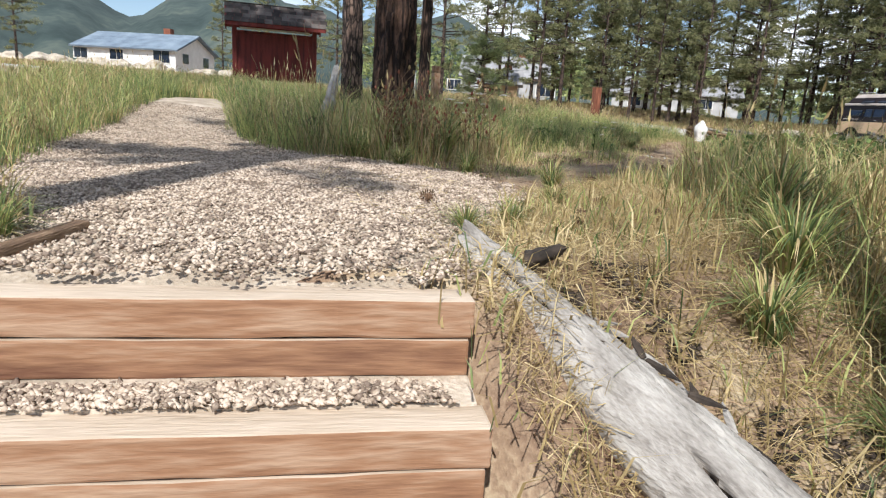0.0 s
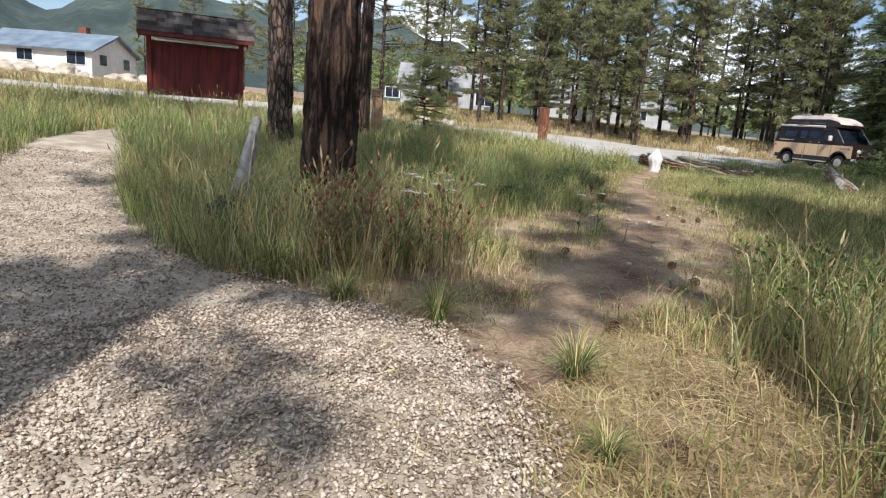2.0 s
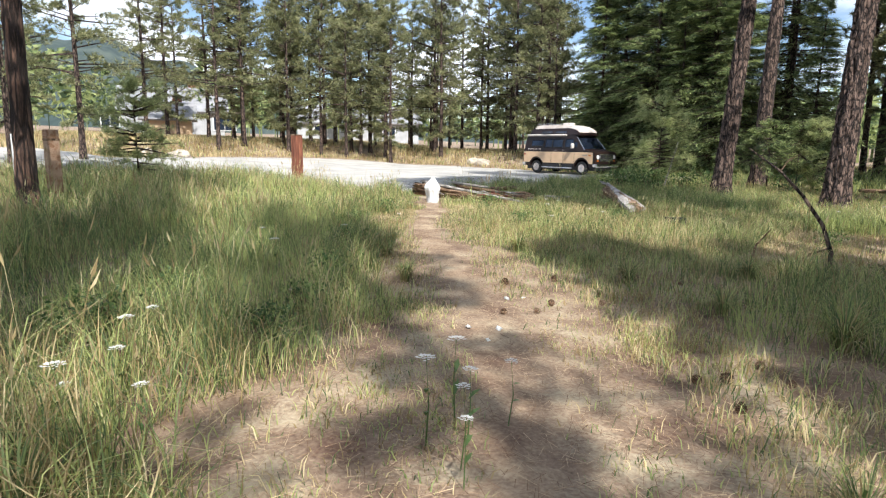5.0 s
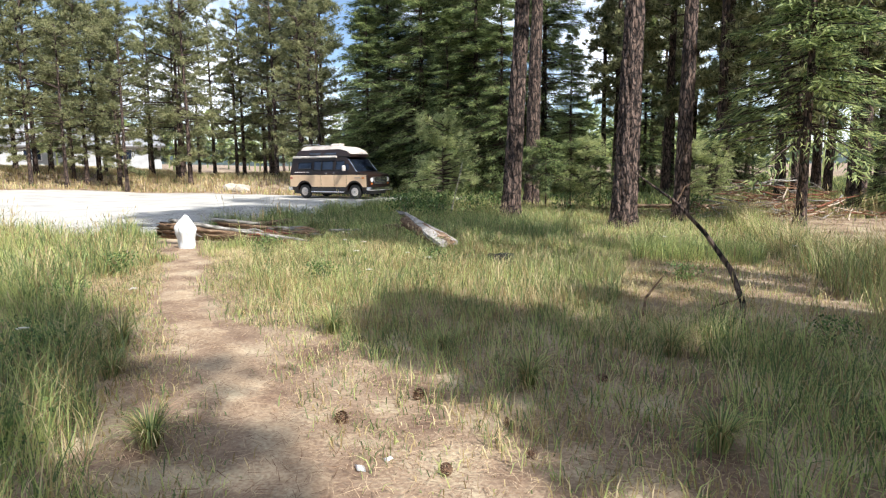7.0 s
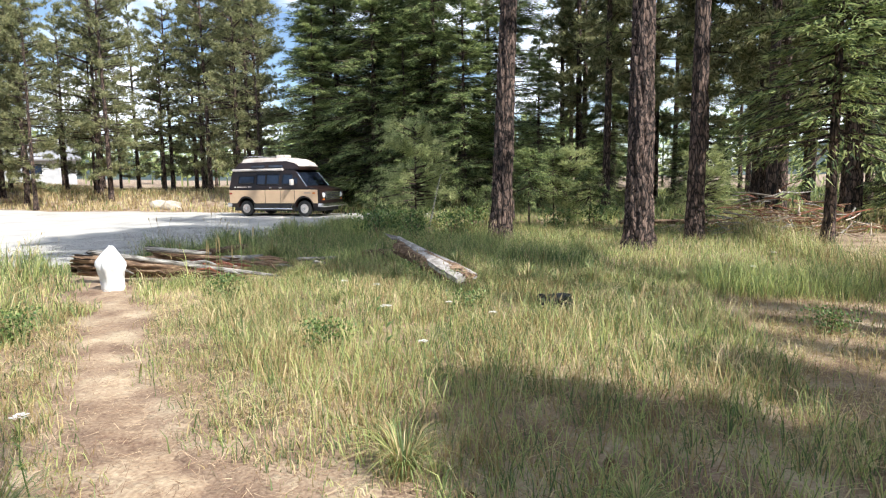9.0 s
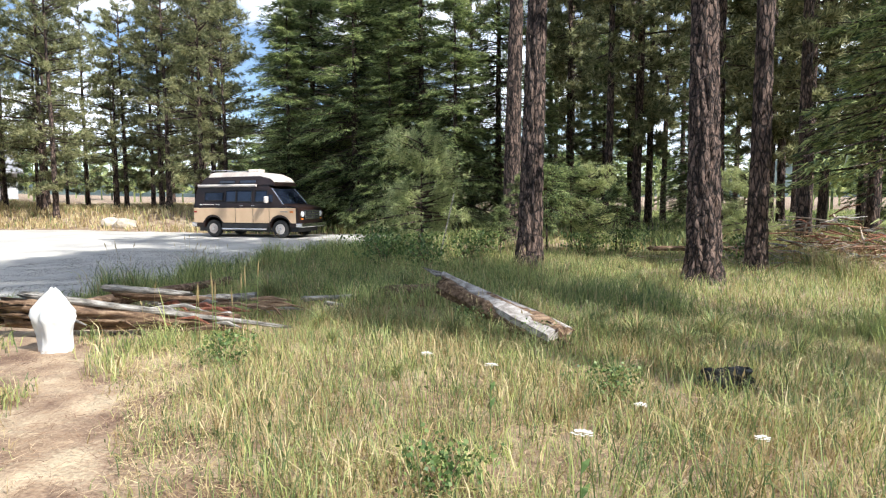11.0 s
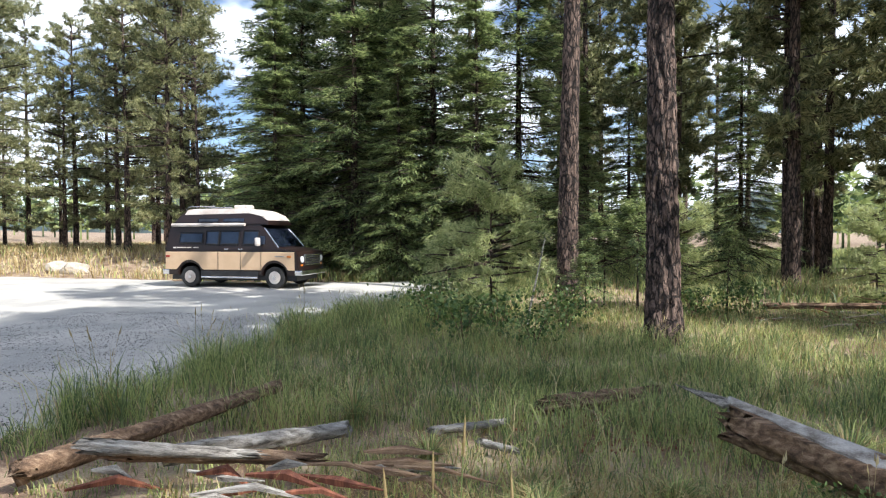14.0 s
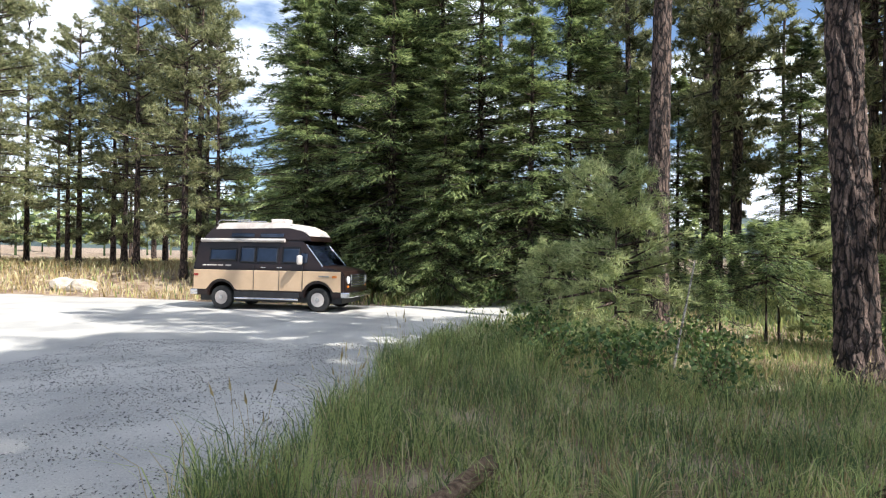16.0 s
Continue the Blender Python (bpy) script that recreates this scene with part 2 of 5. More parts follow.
def wave(x, y, k=1.0):
    """Cheap smooth unevenness in -1..1."""
    return (np.sin(x * 1.31 * k + 1.7 * np.sin(y * 0.83 * k)) + np.sin(y * 1.57 * k + 1.3 * np.sin(x * 0.71 * k + 2.0)) + np.sin((x + y) * 0.93 * k + 0.5)) / 3


def height(x, y):
    x, y = np.asarray(x, float), np.asarray(y, float)
    s = -0.9 * x - 0.5 * y
    z = 0.42 * smoothstep(1.5, 6, s) * (1 - smoothstep(5, 9, y)) + 0.068 * np.clip(s - 9, 0, 9) + 0.030 * np.maximum(0, s - 18)
    z = np.minimum(z, 7 + 0.01 * s)
    z = z - 0.05 * smoothstep(6, 10, y) + 0.03 * wave(x, y, 1.1) * (1 - smoothstep(4, 30, np.hypot(x, y - 5) - 12))
    beyond = np.maximum(y - 30.5, -x - 31.5)
    z = z + 0.85 * smoothstep(0, 6, beyond) * (1 - smoothstep(-13, -7, x)) * smoothstep(8, 16, y)
    down = smoothstep(8.8, 11.2, x) * 1.3
    return z - down * (1 - smoothstep(-2, 6, y))


def h(x, y):
    return float(height(x, y))


def inside(poly, x, y):
    """Which of the points lie in the polygon."""
    x, y = np.asarray(x, float), np.asarray(y, float)
    c = np.zeros(x.shape, bool)
    for (x0, y0), (x1, y1) in zip(poly, poly[1:] + poly[:1]):
        hit = ((y0 > y) != (y1 > y)) & (x < (x1 - x0) * (y - y0) / ((y1 - y0) or 1e-9) + x0)
        c ^= hit
    return c


def edge_distance(poly, x, y, closed=True):
    """Distance to the polygon's outline, and the nearest point on it."""
    best = np.full(np.shape(x), 1e9)
    bx, by = np.zeros(np.shape(x)), np.zeros(np.shape(x))
    for (x0, y0), (x1, y1) in zip(poly, poly[1:] + (poly[:1] if closed else [])):
        dx, dy = x1 - x0, y1 - y0
        t = np.clip(((x - x0) * dx + (y - y0) * dy) / (dx * dx + dy * dy + 1e-12), 0, 1)
        px, py = x0 + t * dx, y0 + t * dy
        d = np.hypot(x - px, y - py)
        m = d < best
        best, bx, by = np.where(m, d, best), np.where(m, px, bx), np.where(m, py, by)
    return best, bx, by


def smooth_ring(poly, times=2):
    for _ in range(times):
        out = []
        for (x0, y0), (x1, y1) in zip(poly, poly[1:] + poly[:1]):
            out += [(0.75 * x0 + 0.25 * x1, 0.75 * y0 + 0.25 * y1), (0.25 * x0 + 0.75 * x1, 0.25 * y0 + 0.75 * y1)]
        poly = out
    return poly


# ---- ground ----
LOT = smooth_ring([(-1, 30), (-3.4, 24), (-5.9, 18.5), (-6.2, 14.5), (-6.5, 10.9), (-8.4, 8.9), (-13, 4.5), (-18, -2), (-20, -15), (-21, -70), (-28, -70), (-27, -15), (-27, 0), (-29, 14), (-32, 29), (-24, 31), (-16, 29), (-8, 27.4), (-5, 29), (-3, 32)])
GRAVEL = smooth_ring([(9.04, -6.74), (8.85, -6.70), (8.25, -6.25), (7.45, -5.6), (6.5, -5.25), (5.3, -5.7), (4.3, -6.5), (1, -6.8), (-2.5, -6.6), (-5.5, -6.6), (-5.5, -7.1), (-2.5, -7.8), (2, -8.5), (5, -8.7), (7.0, -8.4), (8.1, -8.05), (8.5, -8.4), (8.62, -8.46), (8.66, -8.3)], 1)
TRAIL = [(6.6, -5.4), (5.2, -3.4), (3.9, -1.7), (2.0, 0.4), (0.1, 2.1), (-1.5, 3.5), (-2.6, 4.9), (-3.6, 6.4), (-4.6, 7.3), (-5.6, 8.6), (-6.6, 9.9)]


def spread(lo, hi, fine, far, grow=1.22):
    v = list(np.arange(lo, hi + 1e-6, fine))
    step = fine
    while v[-1] < far:
        step *= grow
        v.append(v[-1] + step)
    step = fine
    while v[0] > -far:
        step *= grow
        v.insert(0, v[0] - step)
    return np.array(v)


def sheet(xs, ys):
    gx, gy = np.meshgrid(xs, ys, indexing="ij")
    nx, ny = gx.shape
    idx = np.arange(nx * ny).reshape(nx, ny)
    faces = np.stack([idx[:-1, :-1], idx[1:, :-1], idx[1:, 1:], idx[:-1, 1:]], -1).reshape(-1, 4)
    return gx.ravel(), gy.ravel(), faces


gx, gy, gf = sheet(spread(-14, 13, 0.22, 1800), spread(-11, 24, 0.22, 1800))
on_steps = (gx > 9.03 + 0.235 * (gy + 6.75)) & (gx < 12) & (gy > -9.2) & (gy < -6.72)
gz = np.where(on_steps, np.maximum(-1.4, np.minimum(height(gx, gy), -(gx - 9.0 - 0.235 * (gy + 6.75)) * 0.95 - 0.36)), height(gx, gy)) + 0.012 * np.sin(gx * 7.1 + 2 * np.sin(gy * 5.3)) * (np.hypot(gx, gy) < 30)
ground = tagged(new("ground", raw_mesh(np.stack([gx, gy, gz], 1), gf, "soil", True)), "dry brown soil with pine litter under grass", "ground", kind="structure")


def patch(name, poly, cell, lift, material_name, label, category):
    """A sheet laid over the ground within a polygon, with its rim drawn onto the outline."""
    px, py = [p[0] for p in poly], [p[1] for p in poly]
    x, y, f = sheet(np.arange(min(px) - cell, max(px) + 2 * cell, cell), np.arange(min(py) - cell, max(py) + 2 * cell, cell))
    f = f[inside(poly, x[f].mean(1), y[f].mean(1))]
    use = np.bincount(f.ravel(), minlength=len(x))
    rim = (use > 0) & (use < 4)
    _, bx, by = edge_distance(poly, x, y)
    x2, y2 = np.where(rim, bx, x), np.where(rim, by, y)
    keep = np.flatnonzero(use)
    new_id = np.zeros(len(x), int)
    new_id[keep] = np.arange(len(keep))
    z = height(x2, y2) + np.where(rim, -0.012, lift) + 0.006 * np.sin(x2 * 9 + 3 * np.sin(y2 * 4))
    v = np.stack([x2, y2, z], 1)[keep]
    return tagged(new(name, raw_mesh(v, new_id[f], material_name, True)), label, category, kind="structure")


patch("road", LOT, 0.5, 0.035, "lot", "pale sunlit gravel parking lot and road", "road")
patch("pavement", GRAVEL, 0.18, 0.03, "path", "light crushed-gravel footpath above the steps", "path")
TRAIL_RING = [(x - 0.17 * (1 + 0.4 * math.sin(i * 2.1)), y - 0.15) for i, (x, y) in enumerate(TRAIL)] + [(x + 0.17 * (1 + 0.4 * math.sin(i * 1.7 + 1)), y + 0.15) for i, (x, y) in reversed(list(enumerate(TRAIL)))]
TRAIL_RING = smooth_ring(TRAIL_RING, 2)
patch("trail", TRAIL_RING, 0.09, 0.010, "trail", "narrow trodden dirt trail through the grass", "path")

# hills all round
ang = np.linspace(0, 2 * np.pi, 361)
rad = np.array([420, 520, 640, 780, 950, 1150])
rise = np.array([0.0, 0.25, 0.6, 0.9, 1.0, 0.9])
ga, gr = np.meshgrid(ang, np.arange(6), indexing="ij")
west = np.exp(-((np.abs(ga - np.pi - 0.08) / 0.62) ** 2))
top = 42 + 22 * np.sin(ga * 7 + 1) + 10 * np.sin(ga * 17) + 112 * west * (0.9 + 0.1 * np.sin(ga * 23))
hz = rise[gr] * top + 6 * np.sin(ga * 61 + gr * 1.3) * (gr > 0) - 6
idx = np.arange(ga.size).reshape(ga.shape)
hf = np.stack([idx[:-1, :-1], idx[:-1, 1:], idx[1:, 1:], idx[1:, :-1]], -1).reshape(-1, 4)
hv = np.stack([rad[gr] * np.cos(ga), rad[gr] * np.sin(ga), hz], -1).reshape(-1, 3)
tagged(new("backdrop", raw_mesh(hv, hf, "hill", True)), "distant forested mountain ridge in blue haze", "mountain", kind="structure")


# ---- trees ----
def trunk_mesh(r0, r1, tall, material_name, sides=28, rings=70, lean=(0, 0), seed=0, rough=0.10):
    """A tapered trunk with a flared foot and plated bark."""
    rng = np.random.RandomState(seed)
    ts = np.concatenate([np.linspace(0, 0.35, rings * 2 // 3), np.linspace(0.36, 1, rings // 3)])
    a = np.linspace(0, 2 * np.pi, sides, endpoint=False)
    gt, gA = np.meshgrid(ts, a, indexing="ij")
    z = gt * tall - 0.25
    r = r0 + (r1 - r0) * gt ** 0.9 + 0.38 * r0 * np.exp(-np.maximum(z, 0) / 0.28) * (1 + 0.3 * np.sin(gA * 5 + seed))
    ph = rng.rand(4) * 6
    plates = np.sin(gA * 7 + 2.2 * np.sin(z * 2.3 + ph[0]) + ph[1]) + 0.7 * np.sin(z * 7.5 + 2.5 * np.sin(gA * 3 + ph[2])) + 0.5 * np.sin(gA * 13 + z * 3 + ph[3])
    plates = plates + 0.8 * np.sign(np.sin(gA * 11 + 3 * np.sin(z * 4.1 + ph[2]))) * (np.sin(z * 9 + 4 * np.sin(gA * 4 + ph[1])) > -0.3)
    r = r * (1 + rough * np.tanh(plates) * 0.55 + 0.02 * rng.randn(*r.shape))
    bendx = lean[0] * z + 0.06 * np.sin(z * 0.35 + ph[0]) * gt
    bendy = lean[1] * z + 0.06 * np.sin(z * 0.30 + ph[1]) * gt
    v = np.stack([bendx + r * np.cos(gA), bendy + r * np.sin(gA), z], -1).reshape(-1, 3)
    idx = np.arange(gt.size).reshape(gt.shape)
    nxt = np.roll(idx, -1, 1)
    f = np.stack([idx[:-1], nxt[:-1], nxt[1:], idx[1:]], -1).reshape(-1, 4)
    return raw_mesh(v, f, material_name, True)


def blades(base, way, length, width, rng, flat=False):
    """Thin triangles from base points along ways."""
    n = len(base)
    side = np.cross(way, rng.randn(n, 3))
    side /= np.linalg.norm(side, axis=1)[:, None] + 1e-9
    if flat:
        side = np.cross(way, np.tile([0, 0, 1.0], (n, 1)) + 0.35 * rng.randn(n, 3))
        side /= np.linalg.norm(side, axis=1)[:, None] + 1e-9
    w = (width * np.ones(n))[:, None]
    tip = base + way * (length * np.ones(n))[:, None]
    v = np.stack([base + side * w, tip, base - side * w], 1).reshape(-1, 3)
    return v, np.arange(3 * n).reshape(-1, 3)


def unit(v):
    return v / (np.linalg.norm(v, axis=-1, keepdims=True) + 1e-9)


def limbs_mesh(starts, ends, radii, material_name, sag=0.0):
    """Three-sided tapering limbs, one joined mesh."""
    vs, fs, o = [], [], 0
    for s, e, r in zip(starts, ends, radii):
        d = unit(e - s)
        u = unit(np.cross(d, [0.13, 0.2, 1.0]))
        w = np.cross(d, u)
        m = (s + e) / 2 + np.array([0, 0, sag])
        ring = []
        for c, k in ((s, r), (m, r * 0.65), (e, r * 0.15)):
            ring.append([c + k * (math.cos(q) * u + math.sin(q) * w) for q in (0, 2.09, 4.19)])
        vs += [p for q in ring for p in q]
        for a in (0, 3):
            for k in range(3):
                fs.append((o + a + k, o + a + (k + 1) % 3, o + a + 3 + (k + 1) % 3, o + a + 3 + k))
        o += 9
    return raw_mesh(np.array(vs), np.array(fs), material_name)


def pine_crown(tall, low, reach, seed, n_limb, tufts, needle=0.26, width=0.017, material_name="needle", per=14):
    """Whorled limbs with brushes of needles; uneven, with gaps."""
    rng = np.random.RandomState(seed)
    u = rng.rand(n_limb) ** 0.85
    z = low + (tall - low) * u
    az = rng.rand(n_limb) * 2 * np.pi
    lop = 1 + 0.35 * np.sin(az * 2 + seed) * rng.rand(n_limb)
    ln = reach * (0.30 + 0.75 * np.sqrt(np.clip(1 - u, 0, 1))) * np.minimum(1, 0.45 + 1.6 * u) * (0.55 + 0.6 * rng.rand(n_limb)) * lop
    up = -0.12 + 0.65 * u + 0.15 * rng.randn(n_limb)
    start = np.stack([0 * z, 0 * z, z], 1)
    out = np.stack([np.cos(az), np.sin(az), up], 1)
    end = start + out * ln[:, None]
    limbs = limbs_mesh(start, end, 0.012 + 0.016 * ln, "bark", 0.0)
    k = rng.randint(0, n_limb, tufts)
    along = 0.30 + 0.70 * np.sqrt(rng.rand(tufts))
    c = start[k] + out[k] * (ln[k] * along)[:, None] + rng.randn(tufts, 3) * (0.04 + 0.065 * ln[k])[:, None] * np.array([1, 1, 0.6])
    d = unit(out[k] + 0.5 * rng.randn(tufts, 3) + np.array([0, 0, 0.35]))
    base = np.repeat(c, per, 0)
    way = unit(np.repeat(d, per, 0) * 0.75 + rng.randn(tufts * per, 3) * 0.75)
    v, f = blades(base, way, needle * (0.6 + 0.6 * rng.rand(tufts * per)), width, rng)
    return limbs, raw_mesh(v, f, material_name)


def fir_crown(tall, low, reach, seed, n_limb, sprays, material_name="fir", length=0.27, width=0.024):
    """Drooping tiers of flat sprays, dense to the ground."""
    rng = np.random.RandomState(seed)
    u = rng.rand(n_limb) ** 1.15
    z = low + (tall - low) * u
    az = rng.rand(n_limb) * 2 * np.pi
    ln = reach * (1.03 - u) ** 0.8 * (0.65 + 0.5 * rng.rand(n_limb)) + 0.15
    start = np.stack([0 * z, 0 * z, z], 1)
    out = np.stack([np.cos(az), np.sin(az), -0.25 + 0.45 * u + 0.12 * rng.randn(n_limb)], 1)
    limbs = limbs_mesh(start, start + out * ln[:, None], 0.010 + 0.011 * ln, "bark", 0.0)
    k = rng.randint(0, n_limb, sprays)
    al = 0.12 + 0.88 * rng.rand(sprays) ** 0.7
    sidev = np.stack([-np.sin(az), np.cos(az), 0 * az], 1)
    off = rng.randn(sprays) * 0.22 * ln[k] * (1.1 - al)
    c = start[k] + out[k] * (ln[k] * al)[:, None] + sidev[k] * off[:, None]
    c[:, 2] += -0.10 * al ** 2 * ln[k] + 0.05 * rng.randn(sprays)
    way = unit(out[k] * 1.0 + sidev[k] * (np.sign(off) * (0.4 + 0.7 * rng.rand(sprays)))[:, None] + np.array([0, 0, -0.25]) + 0.28 * rng.randn(sprays, 3))
    v, f = blades(c, way, length * (0.5 + 0.8 * rng.rand(sprays)), width * (0.7 + 0.6 * rng.rand(sprays)), rng, flat=True)
    return limbs, raw_mesh(v, f, material_name)


def tree(name, label, crown, trunk, at, group="", category="tree"):
    t = thing(name, label, category, at, group)
    part("trunk", trunk, "", t)
    limbs, leaves = crown
    tagged(part("bough", limbs, "", t), kind="stuff")
    tagged(part("crown", leaves, "", t), kind="stuff")
    return t


def stand(x, y, turn=0, k=1.0, sink=0.0):
    return Matrix.Translation((x, y, h(x, y) - sink)) @ Matrix.Rotation(turn, 4, "Z") @ Matrix.Diagonal((k, k, k, 1))


def put(t, x, y, turn, k=1.0):
    t2 = copy_thing(t, Matrix())
    t2.matrix_basis = stand(x, y, turn, k)
    return t2


TALL = "tall ponderosa pine with plated brown bark and a high crown"
high_crown = pine_crown(19, 9.5, 2.6, 11, 90, 1900, 0.28, 0.021)
high_crown_b = pine_crown(18, 9.5, 2.3, 12, 80, 1600, 0.28, 0.021)
tree("pine_tree", TALL, high_crown, trunk_mesh(0.26, 0.10, 18.5, "bark", 72, 240, (0.03, 0.14), 1, 0.26), stand(0.25, 15.65), "big pines by the clearing")
tree("pine_tree", TALL, high_crown_b, trunk_mesh(0.30, 0.11, 18.0, "bark", 72, 240, (0.025, 0.16), 2, 0.26), stand(3.55, 14.1), "big pines by the clearing")
tree("pine_tree", TALL, high_crown_b, trunk_mesh(0.30, 0.12, 18.0, "bark", 40, 120, (0.02, 0.02), 3, 0.14), stand(-0.35, 22.8), "big pines by the clearing")
tree("pine_tree", TALL, high_crown_b, trunk_mesh(0.21, 0.09, 18.0, "bark", 32, 100, (0.02, 0.05), 33, 0.14), stand(5.0, 15.6), "big pines by the clearing")
tree("pine_tree", "old ponderosa pine with thick furrowed red-brown bark", high_crown, trunk_mesh(0.235, 0.11, 18.5, "bark_red", 80, 260, (0.0, 0.004), 4, 0.28), stand(3.2, -5.1, 4.1), "big pines by the footpath")
tree("pine_tree", "ponderosa pine with dark bark beside the footpath", high_crown_b, trunk_mesh(0.22, 0.1, 18.0, "bark", 28, 90, (0.0, -0.01), 5, 0.14), stand(-2.6, -4.15, 5.0), "big pines by the footpath")
tree("pine_tree", "slender pine with sunlit orange-red bark", high_crown_b, trunk_mesh(0.15, 0.08, 17.0, "bark_red", 24, 90, (0.0, 0.01), 6, 0.1), stand(-5.3, -1.55, 0.5), "big pines by the footpath")

# masters of the repeated kinds, each the first of its row
slim_trunk = trunk_mesh(0.17, 0.04, 13.4, "bark", 16, 50, (0.0, 0.0), 7, 0.1)
pines = [tree("pine_tree", "bushy green pine with a dark slender trunk", pine_crown(13.6 + 0.7 * i, 1.5, 2.7, 20 + i, 95, 1950 + 150 * i, 0.25, 0.019, per=11), slim_trunk, stand(*p, i), "row of pines beyond the parking lot") for i, p in enumerate(((-17.5, 34.0), (-21.0, 36.5), (-26.0, 33.5)))]
fir_trunk = trunk_mesh(0.20, 0.03, 15.5, "bark", 14, 40, (0, 0), 8, 0.08)
firs = [tree("fir_tree", "dense dark green fir with drooping boughs", fir_crown(16, 1.3, 3.2, 30 + i, 330, 44000, length=0.30), fir_trunk, stand(*p, i * 2.0), "fir thicket behind the van") for i, p in enumerate(((-8.0, 31.0), (-4.6, 30.2), (-1.2, 31.5)))]
bare = tree("pine_tree", "tall thin forest pine with a bare lower trunk", pine_crown(18, 5.5, 1.9, 41, 80, 1000, 0.36, 0.034), trunk_mesh(0.19, 0.07, 17.5, "bark", 14, 50, (0.008, 0.0), 9, 0.1), stand(3.6, 29.5), "forest pines")
bare_b = tree("pine_tree", "tall thin forest pine with a bare lower trunk", pine_crown(18, 3.5, 2.2, 42, 90, 1200, 0.36, 0.034), trunk_mesh(0.22, 0.07, 17.5, "bark", 14, 50, (-0.01, 0.01), 10, 0.1), stand(7.0, 25.5, 2), "forest pines")

rng = random.Random(5)
for x, y, k in ((-15.6, 33.0, 0.72), (-19.2, 39.5, 1.05), (-23.6, 39.0, 0.9), (-28.4, 35.5, 1.0), (-33.5, 33.0, 1.05), (-36.5, 36.5, 0.9), (-31.5, 28.5, 0.8), (-39.0, 31.0, 1.0), (-42.5, 27.5, 0.9), (-17.2, 34.8, 1.0), (-46.0, 33.0, 1.0), (-35.0, 26.0, 0.75), (-38.5, 23.0, 0.85), (-43.0, 20.0, 1.0), (-49.0, 24.0, 0.9), (-33.0, -16.0, 0.5), (-16.5, 1.5, 0.62), (-19.0, 4.5, 0.7), (-31.0, 2.0, 0.6), (-34.0, 7.5, 0.7), (-34.0, 19.0, 1.0), (-35.5, 22.0, 1.05), (-33.5, 24.5, 0.95), (-37.0, 27.5, 1.1), (-36.5, 30.5, 1.0), (-40.0, 24.0, 1.05), (-30.5, 31.8, 0.95), (-62.0, -34.0, 0.8), (-58.0, -30.0, 0.7), (-64.0, -3.0, 0.6), (-66.0, 2.0, 0.8), (-60.0, 6.0, 0.7), (-52.0, 9.0, 0.8)):
    put(rng.choice(pines), x, y, rng.random() * 6, k * rng.uniform(0.93, 1.05))
for x, y, k in ((-12.3, 34.6, 1.05), (-9.4, 36.5, 1.15), (-7.5, 35.2, 1.2), (-11.4, 31.3, 0.75), (-10.6, 32.6, 0.95), (-6.2, 33.2, 1.15), (-2.9, 28.6, 0.72), (0.6, 28.2, 0.5), (-5.9, 29.2, 0.6), (4.0, 34.5, 0.6), (12.5, 19.5, 0.7), (8.4, 33.0, 0.7), (14.5, 27.0, 0.75)):
    put(rng.choice(firs), x, y, rng.random() * 6, k)
for x, y in ((2.6, 37.0), (1.8, 44.0), (3.2, 41.0), (8.2, 22.5), (9.8, 24.4), (7.2, 26.6), (11.4, 27.5), (13.8, 29.8), (10.2, 21.0), (12.6, 35.0), (5.6, 35.2), (5.2, 31.0), (6.2, 37.0), (9.4, 29.0), (11.0, 33.5), (12.2, 24.6), (13.5, 38.0), (15.5, 31.0), (17.0, 25.5), (8.0, 42.0), (18.5, 36.0), (14.0, 45.0), (20.0, 42.0), (4.4, 44.0), (22.0, 30.0), (24.0, 36.0), (11.0, 50.0), (26.0, 45.0), (20.0, 52.0), (1.5, 39.0), (28.0, 28.0), (30.0, 38.0), (16.0, 57.0), (6.0, 56.0), (-3.0, 41.0), (-8.0, 40.0), (25.0, 22.0), (33.0, 46.0)):
    put(rng.choice((bare, bare_b)), x + rng.uniform(-0.5, 0.5), y + rng.uniform(-0.5, 0.5), rng.random() * 6, rng.uniform(0.85, 1.1))
# pines beside the walk, out of view, added to throw the dappled shade
for x, y, k in ((8.6, 7.6, 1.25),):
    put(rng.choice((bare, bare_b)), x, y, rng.random() * 6, k)

tree("fir_tree", "small dark fir with wide level boughs", fir_crown(9.0, 2.3, 2.3, 50, 150, 16000), trunk_mesh(0.14, 0.03, 8.8, "bark", 14, 40, (0, 0), 12, 0.08), stand(7.9, 15.4, 1.0), "young trees")
sapling = tree("young_pine", "young bushy pine with light green needles", pine_crown(3.3, 0.35, 1.2, 51, 75, 1250, 0.19, 0.008, "sapling", 14), trunk_mesh(0.035, 0.01, 3.0, "bark", 8, 20, (0.01, 0), 13, 0.05), stand(-2.5, 17.7), "young trees")
for x, y, k in ((-9.0, 1.9, 0.75), (-3.4, 19.6, 0.6), (2.0, 20.5, 0.75), (6.1, 19.8, 0.7)):
    put(sapling, x, y, x, k)
dark_fir = tree("young_fir", "small shaded fir with flat dark boughs on a thin stem", fir_crown(2.5, 1.25, 1.0, 52, 46, 6500, length=0.12, width=0.011), trunk_mesh(0.03, 0.008, 2.5, "bark", 8, 20, (0.0, 0), 14, 0.05), stand(0.75, 19.4), "young trees")
for x, y, k in ((0.15, 20.1, 0.9), (1.5, 20.4, 1.0), (-0.5, 18.6, 0.55), (2.6, 19.2, 0.75)):
    put(dark_fir, x, y, 3 * x, k)

